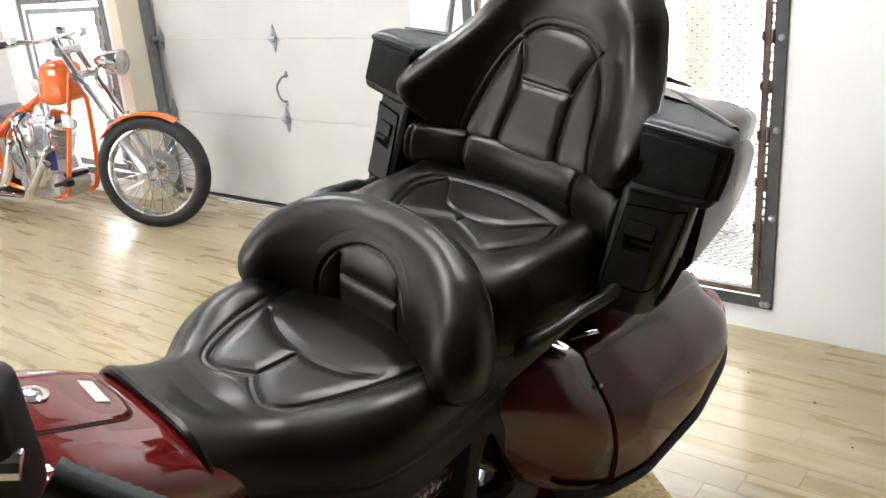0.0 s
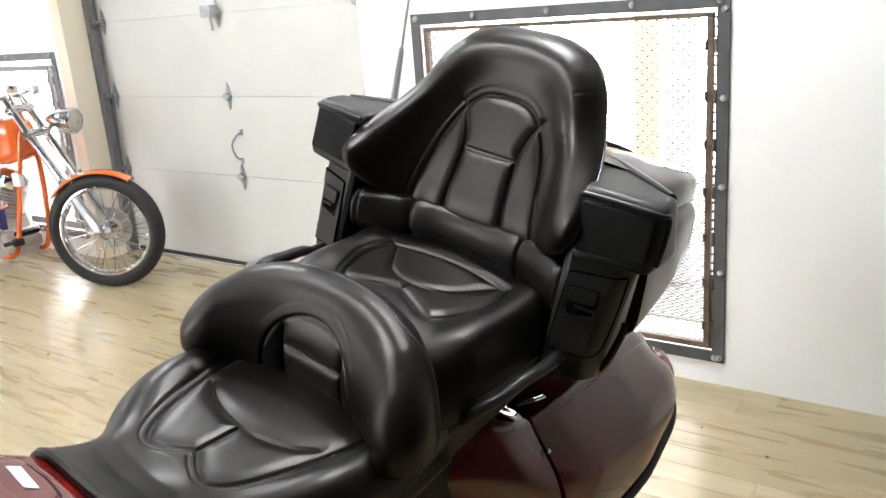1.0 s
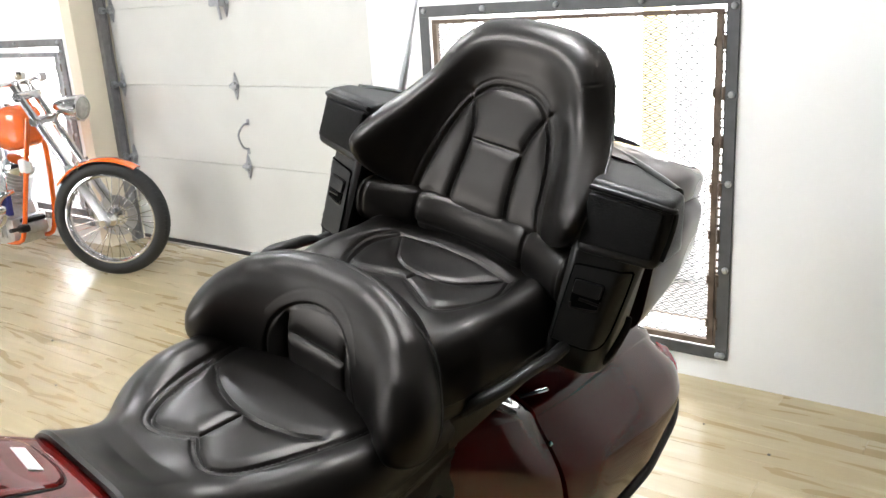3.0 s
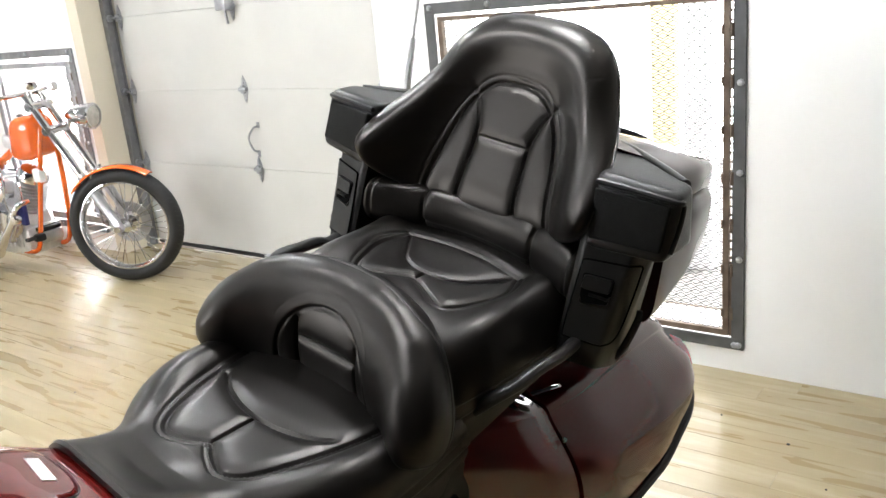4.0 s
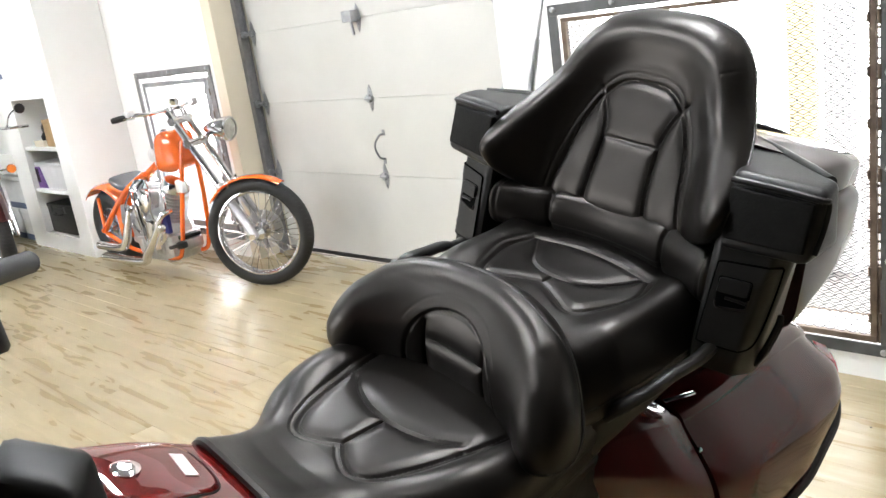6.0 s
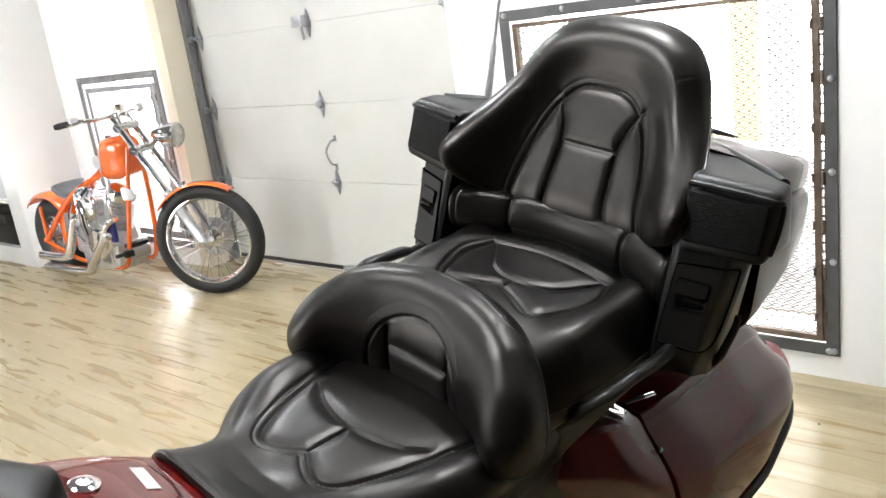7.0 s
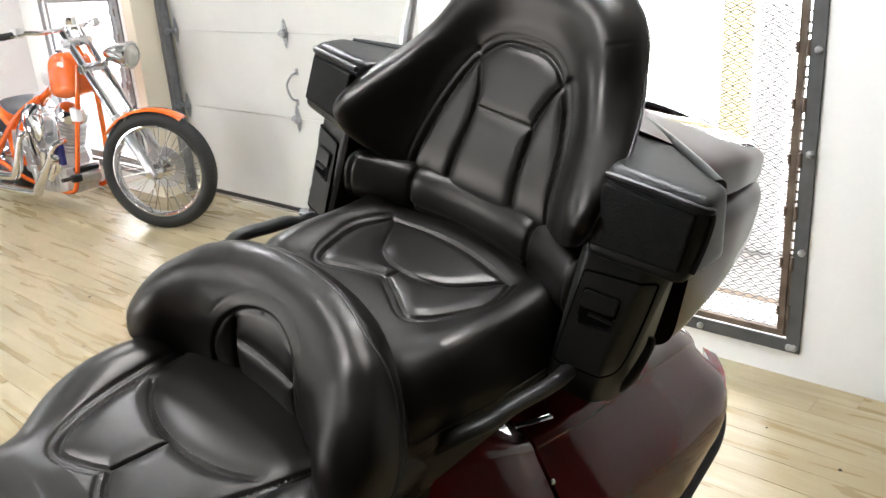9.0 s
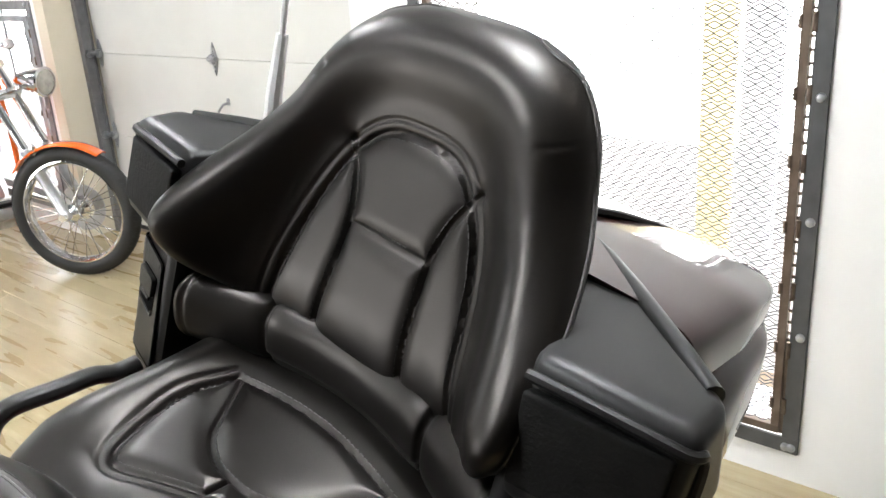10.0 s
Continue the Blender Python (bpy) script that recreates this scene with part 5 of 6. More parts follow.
def mudguard(name, c, heading, R, a0, a1, width, mat, label, parent, crown=0.032):
    m = Matrix.Translation(c) @ Matrix.Rotation(heading, 4, "Z")
    rows = []
    for a in np.linspace(a0, a1, 28):
        row = []
        for k in range(9):
            q = math.pi * k / 8
            w, h = -width * math.cos(q), crown * math.sin(q) ** 0.7
            row.append(m @ Vector(((R + h - 0.012) * math.cos(a), w, (R + h - 0.012) * math.sin(a))))
        for k in range(8, -1, -1):
            q = math.pi * k / 8
            w, h = -(width - 0.004) * math.cos(q), (crown - 0.004) * math.sin(q) ** 0.7
            row.append(m @ Vector(((R + h - 0.015) * math.cos(a), w, (R + h - 0.015) * math.sin(a))))
        rows.append(row)
    return part(name, sheet(bmesh.new(), rows, wrap_v=True, cap=True), mat, parent, label, angle=50)


mudguard("front_mudguard", FC, STEER, 0.336, radians(56), radians(142), 0.044, M_ORANGE, "orange front mudguard", chop, 0.014)
bm = bmesh.new()
for s in (1, -1):
    rod(bm, FC.lerp(TOPC, 0.30) + rt * s * 0.08, FC + Vector((-0.02, 0, 0.33)) + rt * s * 0.055 - fd * 0.10, 0.008, 8)
part("mudguard_stay", bm, M_CHROME, chop, "mudguard stay")
# headlamp
hc = TOPC + fd * 0.29 + Vector((0, 0, -0.085))
hm = between(hc, hc + fd + Vector((0.0, -0.18, -0.08)))
lamp = part("headlamp_shell", lathe(bmesh.new(), ((0.012, -0.17), (0.030, -0.15), (0.050, -0.10), (0.066, -0.04), (0.073, 0.0), (0.075, 0.014), (0.068, 0.020)), hm, 36), M_CHROME, chop, "chrome headlamp shell")
part("headlamp_lens", lathe(bmesh.new(), ((0.067, 0.016), (0.060, 0.024), (0.038, 0.032), (0.008, 0.035)), hm, 32), M_GLASS, lamp, "clear headlamp lens")
part("headlamp_bracket", tube(bmesh.new(), (hc - fd * 0.10, hc - fd * 0.17 + Vector((0, 0, -0.05)), FC.lerp(TOPC, 0.80)), 0.013, 10), M_CHROME, lamp)
# handlebar
bar_pts = smooth_line(((0.965, -0.335, 1.045), (1.02, -0.26, 1.055), (1.06, -0.16, 1.05), (1.07, -0.05, 1.055), (1.03, 0.06, 1.055), (0.98, 0.16, 1.065), (0.90, 0.25, 1.06), (0.84, 0.29, 1.045)), 40)
hb = part("handlebar", tube(bmesh.new(), bar_pts, 0.0125, 10), M_CHROME, chop, "chrome handlebar")
for a, b in ((bar_pts[0], bar_pts[5]), (bar_pts[-1], bar_pts[-6])):
    d = (a - b).normalized()
    part("grip", tube(bmesh.new(), (a + d * 0.02, a, b.lerp(a, 0.25), b), (0.014, 0.0185, 0.0175, 0.0185), 12), M_RUBBER, hb, "dark rubber grip")
    part("lever", tube(bmesh.new(), (b + fd * 0.04, b.lerp(a, 0.4) + fd * 0.062, a + fd * 0.055), 0.006, 6), M_CHROME, hb)
    part("control_block", boxed(b - Vector((0.025, 0.025, 0.02)), b + Vector((0.025, 0.025, 0.03)), 0.008), M_ENGINE, hb)
for s in (1, -1):
    rod_bm = bmesh.new()
    rod(rod_bm, TOPC + rt * s * 0.045, TOPC + rt * s * 0.045 + Vector((-0.035, 0, 0.075)), 0.013, 10)
    part("riser", rod_bm, M_CHROME, chop, "chrome handlebar riser")
part("speedometer", lathe(bmesh.new(), ((0.03, 0), (0.034, 0.02), (0.034, 0.035), (0.028, 0.04), (0.008, 0.041)), Matrix.Translation((1.08, 0.0, 1.075)), 20), M_CHROME, chop, "small round speedometer")
# tank
bm = bmesh.new()
rows = []
for k in range(30):
    f = k / 29
    x = 0.835 + 0.285 * f
    end = math.sin(math.pi * (0.015 + 0.97 * f)) ** 0.22
    w, zc, hz = (0.092 + 0.018 * math.sin(math.pi * f)) * end, 0.785 + 0.020 * f, 0.138 * end
    rows.append([(x + 0.03 * (b / hz) * (1 - f), a, zc + (b if b > 0 else 0.9 * b)) for a, b in loop(0, 0, w, hz, 48, 0.46)])
sheet(bm, rows, wrap_v=True, cap=True)
tank2 = part("fuel_tank", bm, M_ORANGE, chop, "glossy orange fuel tank", angle=60)
part("filler_cap", lathe(bmesh.new(), ((0.026, 0), (0.026, 0.012), (0.018, 0.018), (0.006, 0.019)), Matrix.Translation((0.95, -0.03, 0.925)), 20), M_CHROME, tank2, "chrome filler cap")
bm = bmesh.new()
lathe(bm, ((0.042, 0.0), (0.040, 0.006), (0.02, 0.010), (0.006, 0.011)), pose(0.87, -0.094, 0.79, 90), 20)
part("tank_badge", bm, M_ENGINE, tank2, "round grey tank badge")
# frame
def frame_tube(pts, r=0.019, label="orange frame tube"):
    return part("frame_tube", tube(bmesh.new(), smooth_line(pts, 24), r, 12), M_ORANGE, chop, label)


frame_tube(((1.10, 0, 0.90), (0.95, 0, 0.83), (0.72, 0, 0.70), (0.58, 0, 0.63), (0.45, 0, 0.50), (0.42, 0, 0.22)), 0.024)
for s in (1, -1):
    frame_tube(((1.12, s * 0.03, 0.86), (1.105, s * 0.055, 0.72), (1.05, s * 0.085, 0.45), (0.985, s * 0.10, 0.22), (0.90, s * 0.10, 0.125), (0.6, s * 0.09, 0.125), (0.35, s * 0.11, 0.17), (RX, s * 0.13, 0.275)), 0.0145)
    frame_tube(((0.62, s * 0.03, 0.655), (0.45, s * 0.08, 0.56), (0.31, s * 0.12, 0.43), (0.15, s * 0.13, 0.29), (RX, s * 0.13, 0.275)), 0.019)
frame_tube(((1.135, 0, 0.82), (1.06, 0, 0.98)), 0.032, "orange steering neck")
mudguard("rear_mudguard", Vector((RX, 0, 0.275)), 0.0, 0.295, radians(25), radians(134), 0.105, M_ORANGE, "orange rear mudguard", chop)
for s in (1, -1):
    part("fender_strut", tube(bmesh.new(), ((RX, s * 0.12, 0.275), (RX, s * 0.115, 0.50)), 0.012, 8), M_ORANGE, chop)
    part("oil_tank", hexa(bmesh.new(), ((0.30, s * 0.09, 0.24), (0.44, s * 0.09, 0.24), (0.44, s * 0.12, 0.24), (0.30, s * 0.12, 0.24)), ((0.29, s * 0.08, 0.44), (0.42, s * 0.08, 0.48), (0.42, s * 0.115, 0.48), (0.29, s * 0.115, 0.44)), 0.012, 2), M_ORANGE, chop, "orange oil tank half")
# seat
rows = []
for k in range(20):
    f = k / 19
    x = 0.31 + 0.25 * f
    w = 0.125 - 0.075 * f ** 1.6
    zc = 0.585 - 0.02 * math.sin(math.pi * f) + (0.05 * (1 - f) ** 4)
    rows.append([(x, a, zc + b) for a, b in loop(0, 0, w * (0.5 if k in (0, 19) else 1), 0.028 * (0.5 if k in (0, 19) else 1), 28, 0.6)])
part("saddle", sheet(bmesh.new(), rows, wrap_v=True, cap=True), material("grey_saddle_leather", (0.10, 0.10, 0.105), 0.4, spread=0.3, size=20, bump=0.2), chop, "grey-black leather saddle", angle=60)
# V-twin engine
part("crankcase", lathe(bmesh.new(), ((0.05, -0.11), (0.12, -0.105), (0.145, -0.07), (0.145, 0.07), (0.12, 0.105), (0.05, 0.11)), pose(0.72, 0, 0.29, 90), 32), M_ENGINE, chop, "polished crankcase", angle=30)
for dx in (-0.185, 0.185):
    base, tip = Vector((0.72 + dx * 0.35, 0, 0.36)), Vector((0.72 + dx, 0, 0.585))
    mm = between(base, tip)
    L = (tip - base).length
    cyl = part("cylinder", lathe(bmesh.new(), ((0.045, 0), (0.052, 0.002), (0.052, L), (0.04, L + 0.005)), mm, 24), M_ENGINE, chop, "engine cylinder")
    for k in range(9):
        h = 0.015 + k * (L - 0.05) / 9
        part("fin", lathe(bmesh.new(), ((0.05, h), (0.092, h), (0.092, h + 0.006), (0.05, h + 0.006)), mm, 24, True), M_ENGINE, cyl)
    bm = bmesh.new()
    lathe(bm, ((0.05, L - 0.03), (0.092, L - 0.03), (0.092, L), (0.07, L + 0.035), (0.02, L + 0.045)), mm, 20)
    part("rocker_box", bm, M_CHROME, cyl, "chrome rocker box")
    part("pushrod_tube", rod(bmesh.new(), base + Vector((0.0, -0.085, -0.03)), tip + Vector((0, -0.07, -0.03)), 0.008, 8), M_CHROME, cyl)
part("air_cleaner", lathe(bmesh.new(), ((0.02, 0), (0.075, 0.0), (0.08, 0.02), (0.078, 0.04), (0.06, 0.052), (0.01, 0.055)), pose(0.70, -0.10, 0.50, 90), 30), M_CHROME, chop, "round chrome air cleaner")
part("primary_cover", lathe(bmesh.new(), ((0.02, 0), (0.10, 0.0), (0.105, 0.015), (0.09, 0.03), (0.02, 0.035)), pose(0.70, -0.10, 0.27, 90), 30), M_CHROME, chop, "chrome engine cover")
for k, pts in enumerate((((0.60, -0.09, 0.60), (0.66, -0.15, 0.56), (0.70, -0.16, 0.46), (0.68, -0.13, 0.36)), ((0.86, -0.08, 0.58), (0.93, -0.12, 0.50), (0.92, -0.13, 0.36), (0.84, -0.12, 0.26)), ((0.50, -0.08, 0.56), (0.47, -0.13, 0.46), (0.50, -0.13, 0.36), (0.56, -0.12, 0.28)), ((0.72, -0.10, 0.63), (0.80, -0.13, 0.55), (0.78, -0.14, 0.45), (0.80, -0.13, 0.34)))):
    part("hose", tube(bmesh.new(), smooth_line(pts, 16), 0.0055 if k % 2 else 0.0075, 8), M_CHROME, chop, "chrome hose")
part("carburettor", boxed((0.67, -0.13, 0.47), (0.78, -0.04, 0.56), 0.02, 3), M_ENGINE, chop, "polished carburettor")
part("cam_cover", lathe(bmesh.new(), ((0.01, 0.0), (0.07, 0.0), (0.075, 0.02), (0.06, 0.035), (0.01, 0.04)), pose(0.80, -0.105, 0.30, 90), 26), M_CHROME, chop, "round chrome cam cover")
part("battery_box", hexa(bmesh.new(), ((0.38, -0.135, 0.34), (0.48, -0.135, 0.31), (0.48, -0.09, 0.31), (0.38, -0.09, 0.34)), ((0.41, -0.135, 0.47), (0.50, -0.135, 0.44), (0.50, -0.09, 0.44), (0.41, -0.09, 0.47)), 0.01, 2), M_ALLOY, chop, "silver battery box")
part("gearbox", boxed((0.40, -0.10, 0.19), (0.60, 0.10, 0.38), 0.03, 3), M_ENGINE, chop, "polished gearbox")
part("forward_control", boxed((0.99, -0.15, 0.205), (1.04, -0.09, 0.25), 0.012), M_PLASTIC, chop, "black forward control block")
reg = part("regulator", boxed((0.86, -0.07, 0.165), (0.955, 0.08, 0.235), 0.014), M_ALLOY, chop, "finned regulator under the frame")
part("regulator_cap", boxed((0.865, -0.065, 0.236), (0.95, 0.075, 0.262), 0.008), M_PLASTIC_MATTE, reg, "black cap")
for k in range(5):
    part("regulator_fin", boxed((0.868 + k * 0.019, -0.078, 0.172), (0.876 + k * 0.019, -0.0705, 0.23)), M_ALLOY, reg)
part("ignition_coil", boxed((1.03, -0.09, 0.55), (1.10, -0.05, 0.63), 0.012), M_WHITE, chop, "pale ignition cover")
part("peg", rod(bmesh.new(), (1.015, -0.145, 0.232), (1.035, -0.215, 0.238), 0.012, 10), M_RUBBER, chop, "black foot peg")
bm = bmesh.new()
hexa(bm, ((0.86, -0.155, 0.32), (0.95, -0.150, 0.30), (0.95, -0.120, 0.30), (0.86, -0.12, 0.32)), ((0.92, -0.15, 0.44), (0.96, -0.15, 0.45), (0.96, -0.12, 0.45), (0.92, -0.12, 0.44)), 0.008, 2)
part("blue_pouch", bm, M_BLUE, chop, "dark blue cloth pouch")
for head, mid, low, z1, x1 in (((0.60, -0.10, 0.47), (0.555, -0.185, 0.37), (0.50, -0.195, 0.245), 0.195, 0.14), ((0.95, -0.10, 0.44), (0.86, -0.185, 0.31), (0.72, -0.195, 0.165), 0.115, 0.17)):
    path = smooth_line((head, (head[0] - 0.015, -0.165, head[2] - 0.02), mid, low, (low[0] - 0.085, -0.197, z1), (x1, -0.197, z1)), 44)
    part("exhaust_pipe", tube(bmesh.new(), path, [0.019 + 0.010 * min(1, max(0, (q - 14) / 10)) for q in range(44)], 16), M_CHROME, chop, "chrome exhaust pipe")
# lower crankcase with ribs, breather and mount plates
pan = part("oil_pan", hexa(bmesh.new(), ((0.50, -0.11, 0.100), (0.88, -0.11, 0.100), (0.88, 0.11, 0.100), (0.50, 0.11, 0.100)), ((0.48, -0.115, 0.25), (0.90, -0.115, 0.27), (0.90, 0.115, 0.27), (0.48, 0.115, 0.25)), 0.018, 2), M_ENGINE, chop, "polished lower crankcase")
for k in range(7):
    part("pan_rib", boxed((0.545 + k * 0.045, -0.122, 0.15), (0.555 + k * 0.045, -0.1, 0.235), 0.003), M_ENGINE, pan)
part("starter_motor", rod(bmesh.new(), (0.46, -0.10, 0.40), (0.60, -0.10, 0.40), 0.032, 18), M_ENGINE, chop, "polished starter motor")
part("oil_filter", lathe(bmesh.new(), ((0.01, 0.0), (0.034, 0.004), (0.036, 0.06), (0.030, 0.075), (0.008, 0.078)), pose(0.90, -0.12, 0.345, 90), 22), M_CHROME, chop, "chrome oil filter")
for dx in (0.0, 0.035, 0.07):
    part("breather_hose", tube(bmesh.new(), smooth_line(((0.60 + dx, -0.06, 0.62), (0.58 + dx, -0.13, 0.58 - dx), (0.63 + dx, -0.155, 0.48), (0.60 + dx, -0.14, 0.40), (0.57 + dx, -0.11, 0.30)), 18), 0.0065, 8), M_RUBBER if dx == 0.035 else M_CHROME, chop, "breather hose")
bm = bmesh.new()
tube(bm, ((0.62, 0.14, 0.14), (0.60, 0.24, 0.03), (0.60, 0.27, 0.012)), 0.01, 8)
part("kickstand", bm, M_CHROME, chop, "chrome kickstand")

# ---- cruiser at the shelves ----
crz = thing("cruiser_motorcycle", "dark red and chrome cruiser with amber indicators beside the shelves", "motorcycle", pose(-5.865, 2.02, 0, 0, 0, -12))
W2 = Vector((0.0, 0.0, 0.31))
spoked_wheel("front_wheel", W2, 0.0, 0.31, 0.10, 32, 0.02, crz)
mudguard("front_mudguard", W2, 0.0, 0.325, radians(25), radians(165), 0.068, material("red_paint", (0.035, 0.005, 0.005), 0.2, coat=1.0, spread=0.08, size=200), "dark red front mudguard", crz)
H2 = Vector((-0.36, 0, 0.98))
for s in (1, -1):
    off = Vector((0, s * 0.095, 0))
    leg = part("fork_leg", tube(bmesh.new(), (W2 + off - Vector((-0.01, 0, 0.02)), W2 + off, W2.lerp(H2, 0.45) + off, W2.lerp(H2, 0.46) + off, H2 + off), (0.02, 0.029, 0.029, 0.021, 0.021), 14), M_CHROME, crz, "chrome fork leg")
    part("indicator", lathe(bmesh.new(), ((0.006, -0.03), (0.03, -0.02), (0.034, 0.0), (0.03, 0.016), (0.01, 0.024)), between((-0.22, s * 0.20, 0.74), (1.0, s * 0.20, 0.74)), 20), M_AMBER, crz, "amber indicator lamp")
    part("indicator_stem", rod(bmesh.new(), (-0.24, s * 0.09, 0.74), (-0.235, s * 0.20, 0.74), 0.007, 8), M_CHROME, crz)
    part("mirror", lathe(bmesh.new(), ((0.01, -0.010), (0.032, -0.008), (0.037, 0.0), (0.032, 0.006)), between((-0.42, s * 0.38, 1.14), (-1.4, s * 0.36, 1.19)), 24), M_PLASTIC, crz, "round black mirror")
    part("mirror_stem", tube(bmesh.new(), smooth_line(((-0.44, s * 0.27, 1.02), (-0.42, s * 0.30, 1.10), (-0.42, s * 0.37, 1.15)), 10), 0.006, 8), M_CHROME, crz)
part("headlamp", lathe(bmesh.new(), ((0.02, -0.14), (0.08, -0.08), (0.095, 0.0), (0.09, 0.02), (0.03, 0.035)), between((-0.16, 0, 0.82), (1, 0, 0.8)), 30), M_CHROME, crz, "chrome headlamp")
part("handlebar", tube(bmesh.new(), smooth_line(((-0.56, -0.42, 1.0), (-0.44, -0.30, 1.01), (-0.38, -0.12, 1.03), (-0.38, 0.12, 1.03), (-0.44, 0.30, 1.01), (-0.56, 0.42, 1.0)), 30), 0.013, 10), M_CHROME, crz, "chrome handlebar")
part("windscreen_panel", tube(bmesh.new(), ((-0.30, -0.02, 0.92), (-0.34, 0.0, 1.02)), 0.03, 10), M_CHROME, crz)
rows = []
for k in range(18):
    f = k / 17
    rows.append([(-0.42 - 0.46 * f, a, 0.80 - 0.05 * f + b) for a, b in loop(0, 0, 0.13 * math.sin(math.pi * (0.15 + 0.75 * f)) ** 0.6, 0.11 * math.sin(math.pi * (0.12 + 0.8 * f)) ** 0.5, 32, 0.65)])
part("fuel_tank", sheet(bmesh.new(), rows, wrap_v=True, cap=True), bpy.data.materials["red_paint"], crz, "dark red fuel tank", angle=60)
part("engine", lathe(bmesh.new(), ((0.06, -0.14), (0.16, -0.13), (0.17, 0), (0.16, 0.13), (0.06, 0.14)), pose(-0.72, 0, 0.36, 90), 28), M_ENGINE, crz, "chrome engine")
part("saddle", boxed((-1.30, -0.14, 0.66), (-0.86, 0.14, 0.74), 0.035, 3), M_LEATHER, crz, "black saddle")
part("frame_tube", tube(bmesh.new(), smooth_line(((-0.36, 0, 0.85), (-0.45, 0, 0.4), (-0.55, 0, 0.18), (-1.0, 0, 0.18), (-1.5, 0, 0.31)), 24), 0.03, 10), M_PLASTIC, crz)
spoked_wheel("rear_wheel", Vector((-1.52, 0, 0.31)), 0.0, 0.31, 0.14, 32, 0.02, crz)

# ---- things on the shelves ----


def carton(name, label, category, lo, hi, mat, band=None, group=""):
    t = thing(name, label, category, Matrix.Translation(((lo[0] + hi[0]) / 2, (lo[1] + hi[1]) / 2, lo[2])), group)
    a, b, c = (hi[0] - lo[0]) / 2, (hi[1] - lo[1]) / 2, hi[2] - lo[2]
    part("body", boxed((-a, -b, 0), (a, b, c * 0.86), 0.006), mat, t)
    part("lid", boxed((-a - 0.004, -b - 0.004, c * 0.862), (a + 0.004, b + 0.004, c), 0.006), mat, t)
    if band is not None:
        part("band", boxed((-a - 0.003, -b - 0.003, c * 0.02), (a + 0.003, b + 0.003, c * 0.20), 0.003), band, t)
    return t


M_NAVY = material("navy_print", (0.06, 0.085, 0.16), 0.5, spread=0.2, size=30)
M_PALE = material("pale_grey_card", (0.62, 0.62, 0.62), 0.6, spread=0.1, size=12)
for x in (-7.42, -7.08):
    carton("storage_box", "white storage box with a navy band, stacked under the counter", "storage box", (x - 0.15, 2.62, 0.0), (x + 0.15, 2.98, 0.275), M_PALE, M_NAVY, "storage boxes")
carton("storage_box", "long white storage box on top of two others", "storage box", (-7.50, 2.62, 0.276), (-6.93, 2.98, 0.56), M_PALE, M_NAVY, "storage boxes")
carton("cardboard_box", "tall brown cardboard box on a niche shelf", "box", (-6.20, 2.61, 0.825), (-6.03, 2.80, 1.03), M_CARD)
carton("cream_box", "flat cream box under a black ornament on a niche shelf", "box", (-6.43, 2.60, 0.825), (-6.24, 2.78, 0.868), M_RETURN)
pbox = carton("printed_box", "white printed box with a purple panel on a niche shelf", "box", (-6.575, 2.61, 0.49), (-6.05, 2.86, 0.695), M_PALE)
part("panel", hexa(bmesh.new(), ((-0.262, -0.132, 0.004), (-0.09, -0.132, 0.004), (-0.09, -0.1255, 0.004), (-0.262, -0.1255, 0.004)), ((-0.262, -0.132, 0.172), (-0.17, -0.132, 0.172), (-0.17, -0.1255, 0.172), (-0.262, -0.1255, 0.172))), M_PURPLE, pbox, "purple printed panel", smooth=False)
part("print_block", boxed((-0.258, -0.1345, 0.05), (-0.20, -0.1325, 0.16)), M_PLASTIC_MATTE, pbox, "dark printed block", smooth=False)
case = carton("black_case", "black plastic case in the bottom niche", "case", (-6.55, 2.61, 0.13), (-6.06, 2.90, 0.365), M_PLASTIC)
for x in (-0.15, 0.12):
    part("latch", boxed((x - 0.02, -0.156, 0.17), (x + 0.02, -0.1492, 0.225), 0.003), M_STEEL, case, "grey latch")
part("handle", tube(bmesh.new(), smooth_line(((-0.08, -0.146, 0.16), (-0.075, -0.168, 0.158), (0.045, -0.168, 0.158), (0.05, -0.146, 0.16)), 20), 0.007, 8), M_RUBBER, case)
carton("grey_box", "grey box in the upper niche", "box", (-6.95, 2.65, 1.36), (-6.70, 2.95, 1.56), M_PALE, M_NAVY)
carton("grey_box", "dark grey box in the upper niche", "box", (-7.35, 2.65, 1.36), (-7.02, 2.95, 1.66), M_STEEL)
hel = thing("black_figurine", "small black ornament on a flat box", "ornament", pose(-6.31, 2.67, 0.869))
part("body", lathe(bmesh.new(), ((0.045, 0), (0.05, 0.03), (0.03, 0.06), (0.036, 0.10), (0.02, 0.13), (0.004, 0.14)), Matrix.Identity(4), 18), M_PLASTIC, hel)

# ---- yellow tread-plate chock under the touring motorcycle ----
chock = thing("tread_plate_step", "yellow painted diamond-plate steel step on the floor", "step", pose(-0.40, 1.80, 0, 0, 0, -40))
part("plate", boxed((-0.14, -0.11, 0.055), (0.14, 0.11, 0.062), 0.002), M_CHIPBOARD, chock)
for s in (1, -1):
    part("flange", boxed((-0.14, s * 0.106 - 0.004, 0.0), (0.14, s * 0.106 + 0.004, 0.0545), 0.001), M_CHIPBOARD, chock)
bm = bmesh.new()
for i in range(9):
    for j in range(7):
        x, y, a = -0.12 + i * 0.03, -0.09 + j * 0.03, (45 if (i + j) % 2 else -45)
        d = Vector((math.cos(radians(a)), math.sin(radians(a)), 0)) * 0.010
        tube(bm, (Vector((x, y, 0.062)) - d, Vector((x, y, 0.0635)), Vector((x, y, 0.062)) + d), (0.0012, 0.0035, 0.0012), 5)
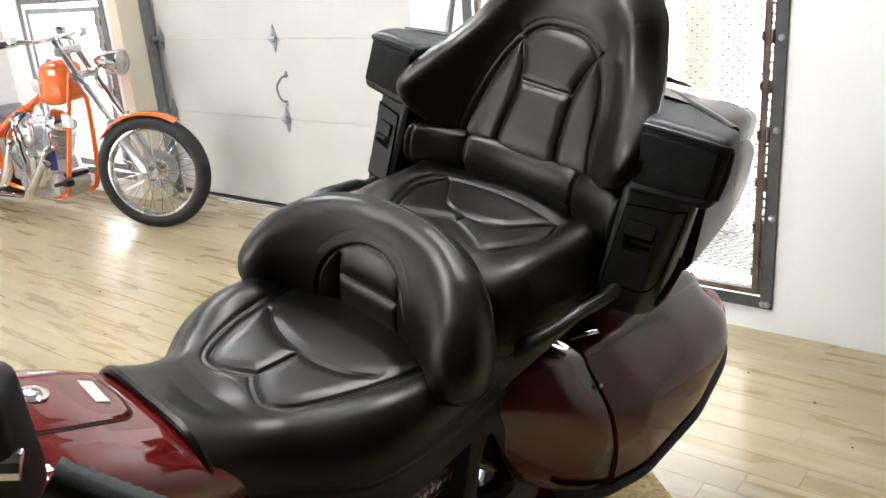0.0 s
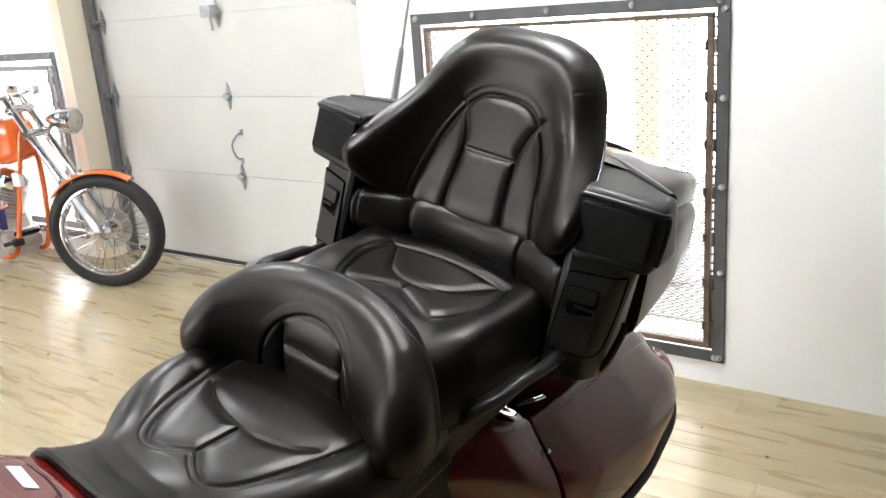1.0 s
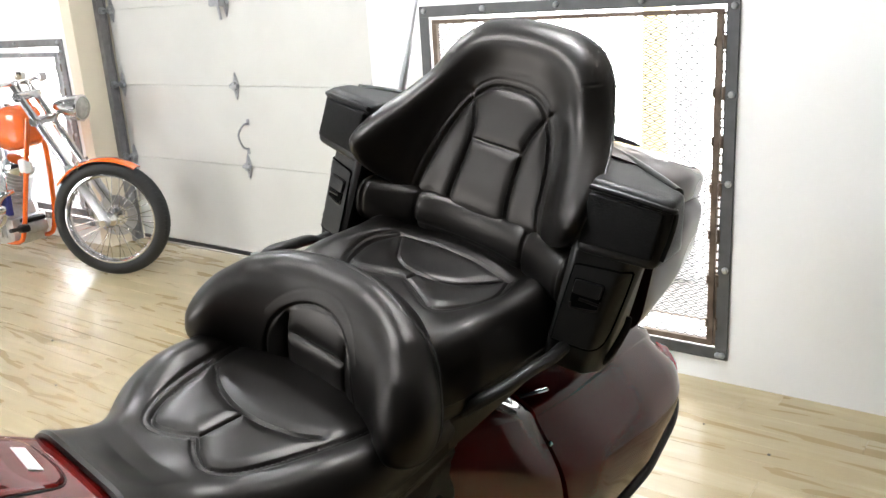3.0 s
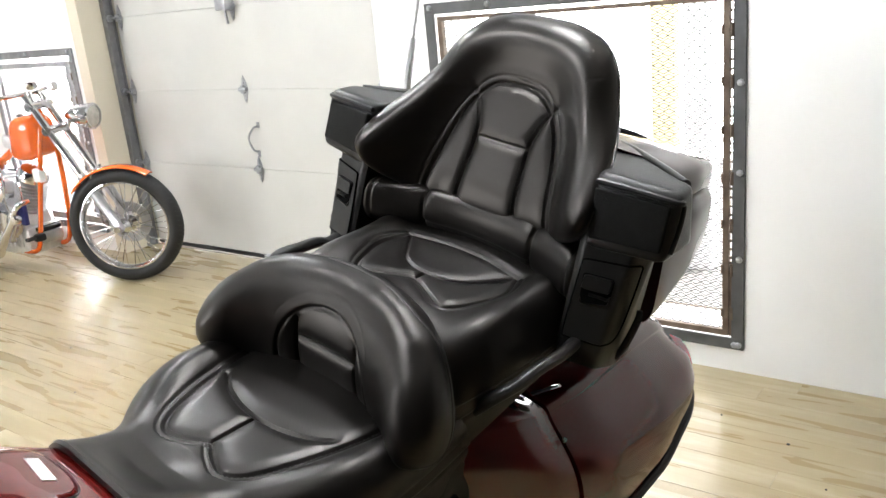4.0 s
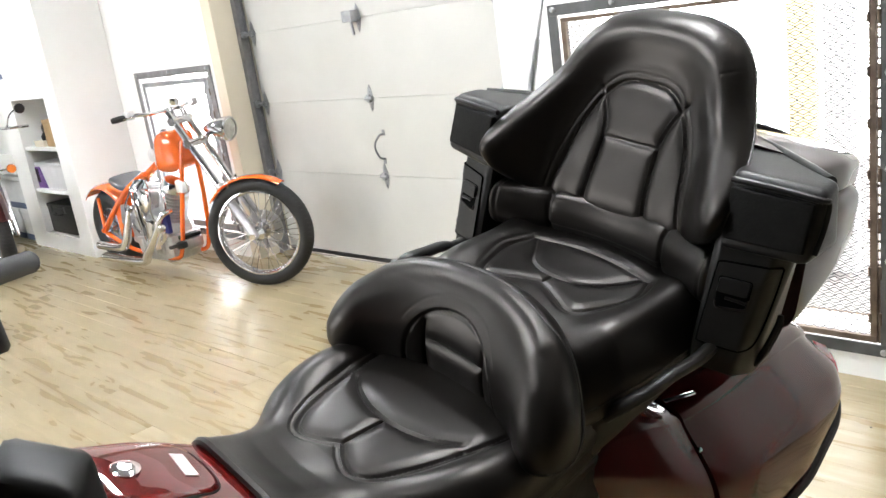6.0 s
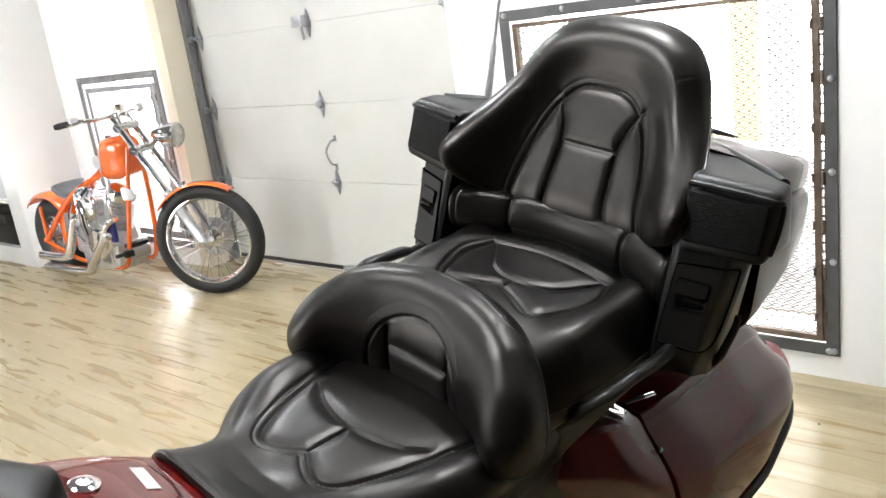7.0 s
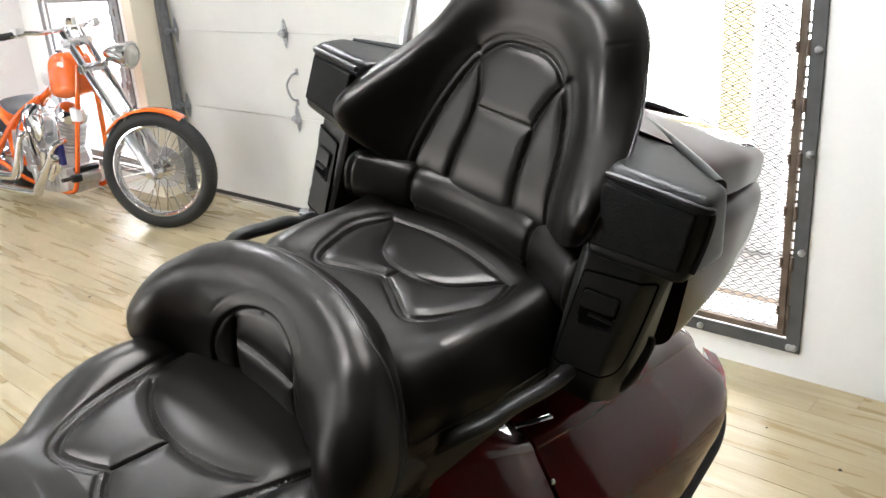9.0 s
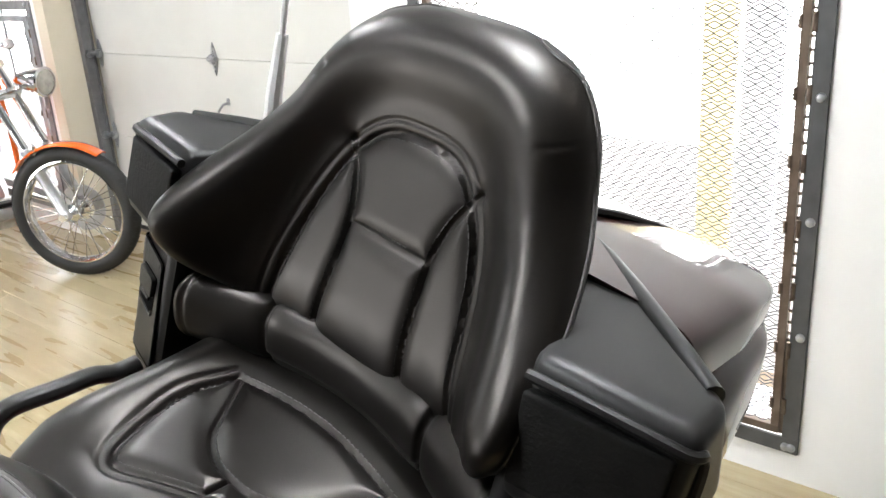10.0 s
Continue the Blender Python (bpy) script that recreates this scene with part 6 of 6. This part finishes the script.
part("treads", bm, M_CHIPBOARD, chock)


# ---- laminate floor ----
floor = structure("floor", boxed((-9.2, -5.2, -0.10), (3.6, 3.52, -0.004)), M_JOINT, "light oak laminate plank floor with a satin sheen", "floor")
PL, PW = 1.22, 0.098


def plank_mesh(length):
    bm = bmesh.new()
    a, b, c = length / 2 - 0.0002, PW / 2 - 0.0002, 0.0006
    low = [bm.verts.new((x, y, -0.004)) for x, y in ((-a, -b), (a, -b), (a, b), (-a, b))]
    mid = [bm.verts.new((x, y, -0.0009)) for x, y in ((-a, -b), (a, -b), (a, b), (-a, b))]
    up = [bm.verts.new((x, y, 0.0)) for x, y in ((-a + c, -b + c), (a - c, -b + c), (a - c, b - c), (-a + c, b - c))]
    bm.faces.new(up)
    for r0, r1 in ((low, mid), (mid, up)):
        for i in range(4):
            bm.faces.new((r0[i], r0[(i + 1) % 4], r1[(i + 1) % 4], r1[i]))
    me = bpy.data.meshes.new("plank")
    bm.to_mesh(me)
    bm.free()
    me.materials.append(M_PLANK)
    return me


plank = plank_mesh(PL)
EAST, WEST = 3.46, -9.06                        # ends of the rows, under the walls
rng = random.Random(4)
for row in range(27):
    y = 3.21 - row * PW
    start = -8.6 + rng.uniform(-0.9, 0.3)
    for k in range(11):
        x0, x1 = max(WEST, start + (k - 0.5) * PL), min(EAST, start + (k + 0.5) * PL)
        if x1 - x0 < 0.02:
            continue
        ob = new("plank", plank if x1 - x0 > PL - 0.001 else plank_mesh(x1 - x0))
        ob.parent = floor
        ob.location = ((x0 + x1) / 2, y, 0)
# the rest of the planks, joined
bm = bmesh.new()
for row in range(27, 86):
    y = 3.21 - row * PW
    for k in range(11):
        x = -8.9 + (row * 0.37) % 1.2 + k * PL
        if x - PL / 2 > EAST - 0.02:
            continue
        box(bm, (max(WEST, x - PL / 2 + 0.001), y - PW / 2 + 0.001, -0.0038), (min(EAST, x + PL / 2 - 0.001), y + PW / 2 - 0.001, 0.0))
tagged(part("planks", bm, M_PLANK_FAR, floor, smooth=False), kind="stuff")
# crumbs of grit
for x, y, s in ((-0.10, 2.53, 0.006), (0.05, 2.34, 0.004), (-0.33, 2.62, 0.004), (0.20, 2.76, 0.005), (-0.55, 2.42, 0.004), (-3.07, 1.96, 0.006), (-2.6, 1.7, 0.005), (-2.05, 1.45, 0.005)):
    g = thing("grit", "dark crumb of grit on the floor", "grit", pose(x, y, 0, 0, 0, x * 900), "grit on the floor")
    part("crumb", lathe(bmesh.new(), ((s * 0.6, 0), (s, s * 0.3), (s * 0.7, s * 0.7), (s * 0.2, s * 0.8)), Matrix.Identity(4), 6), M_RUBBER, g)
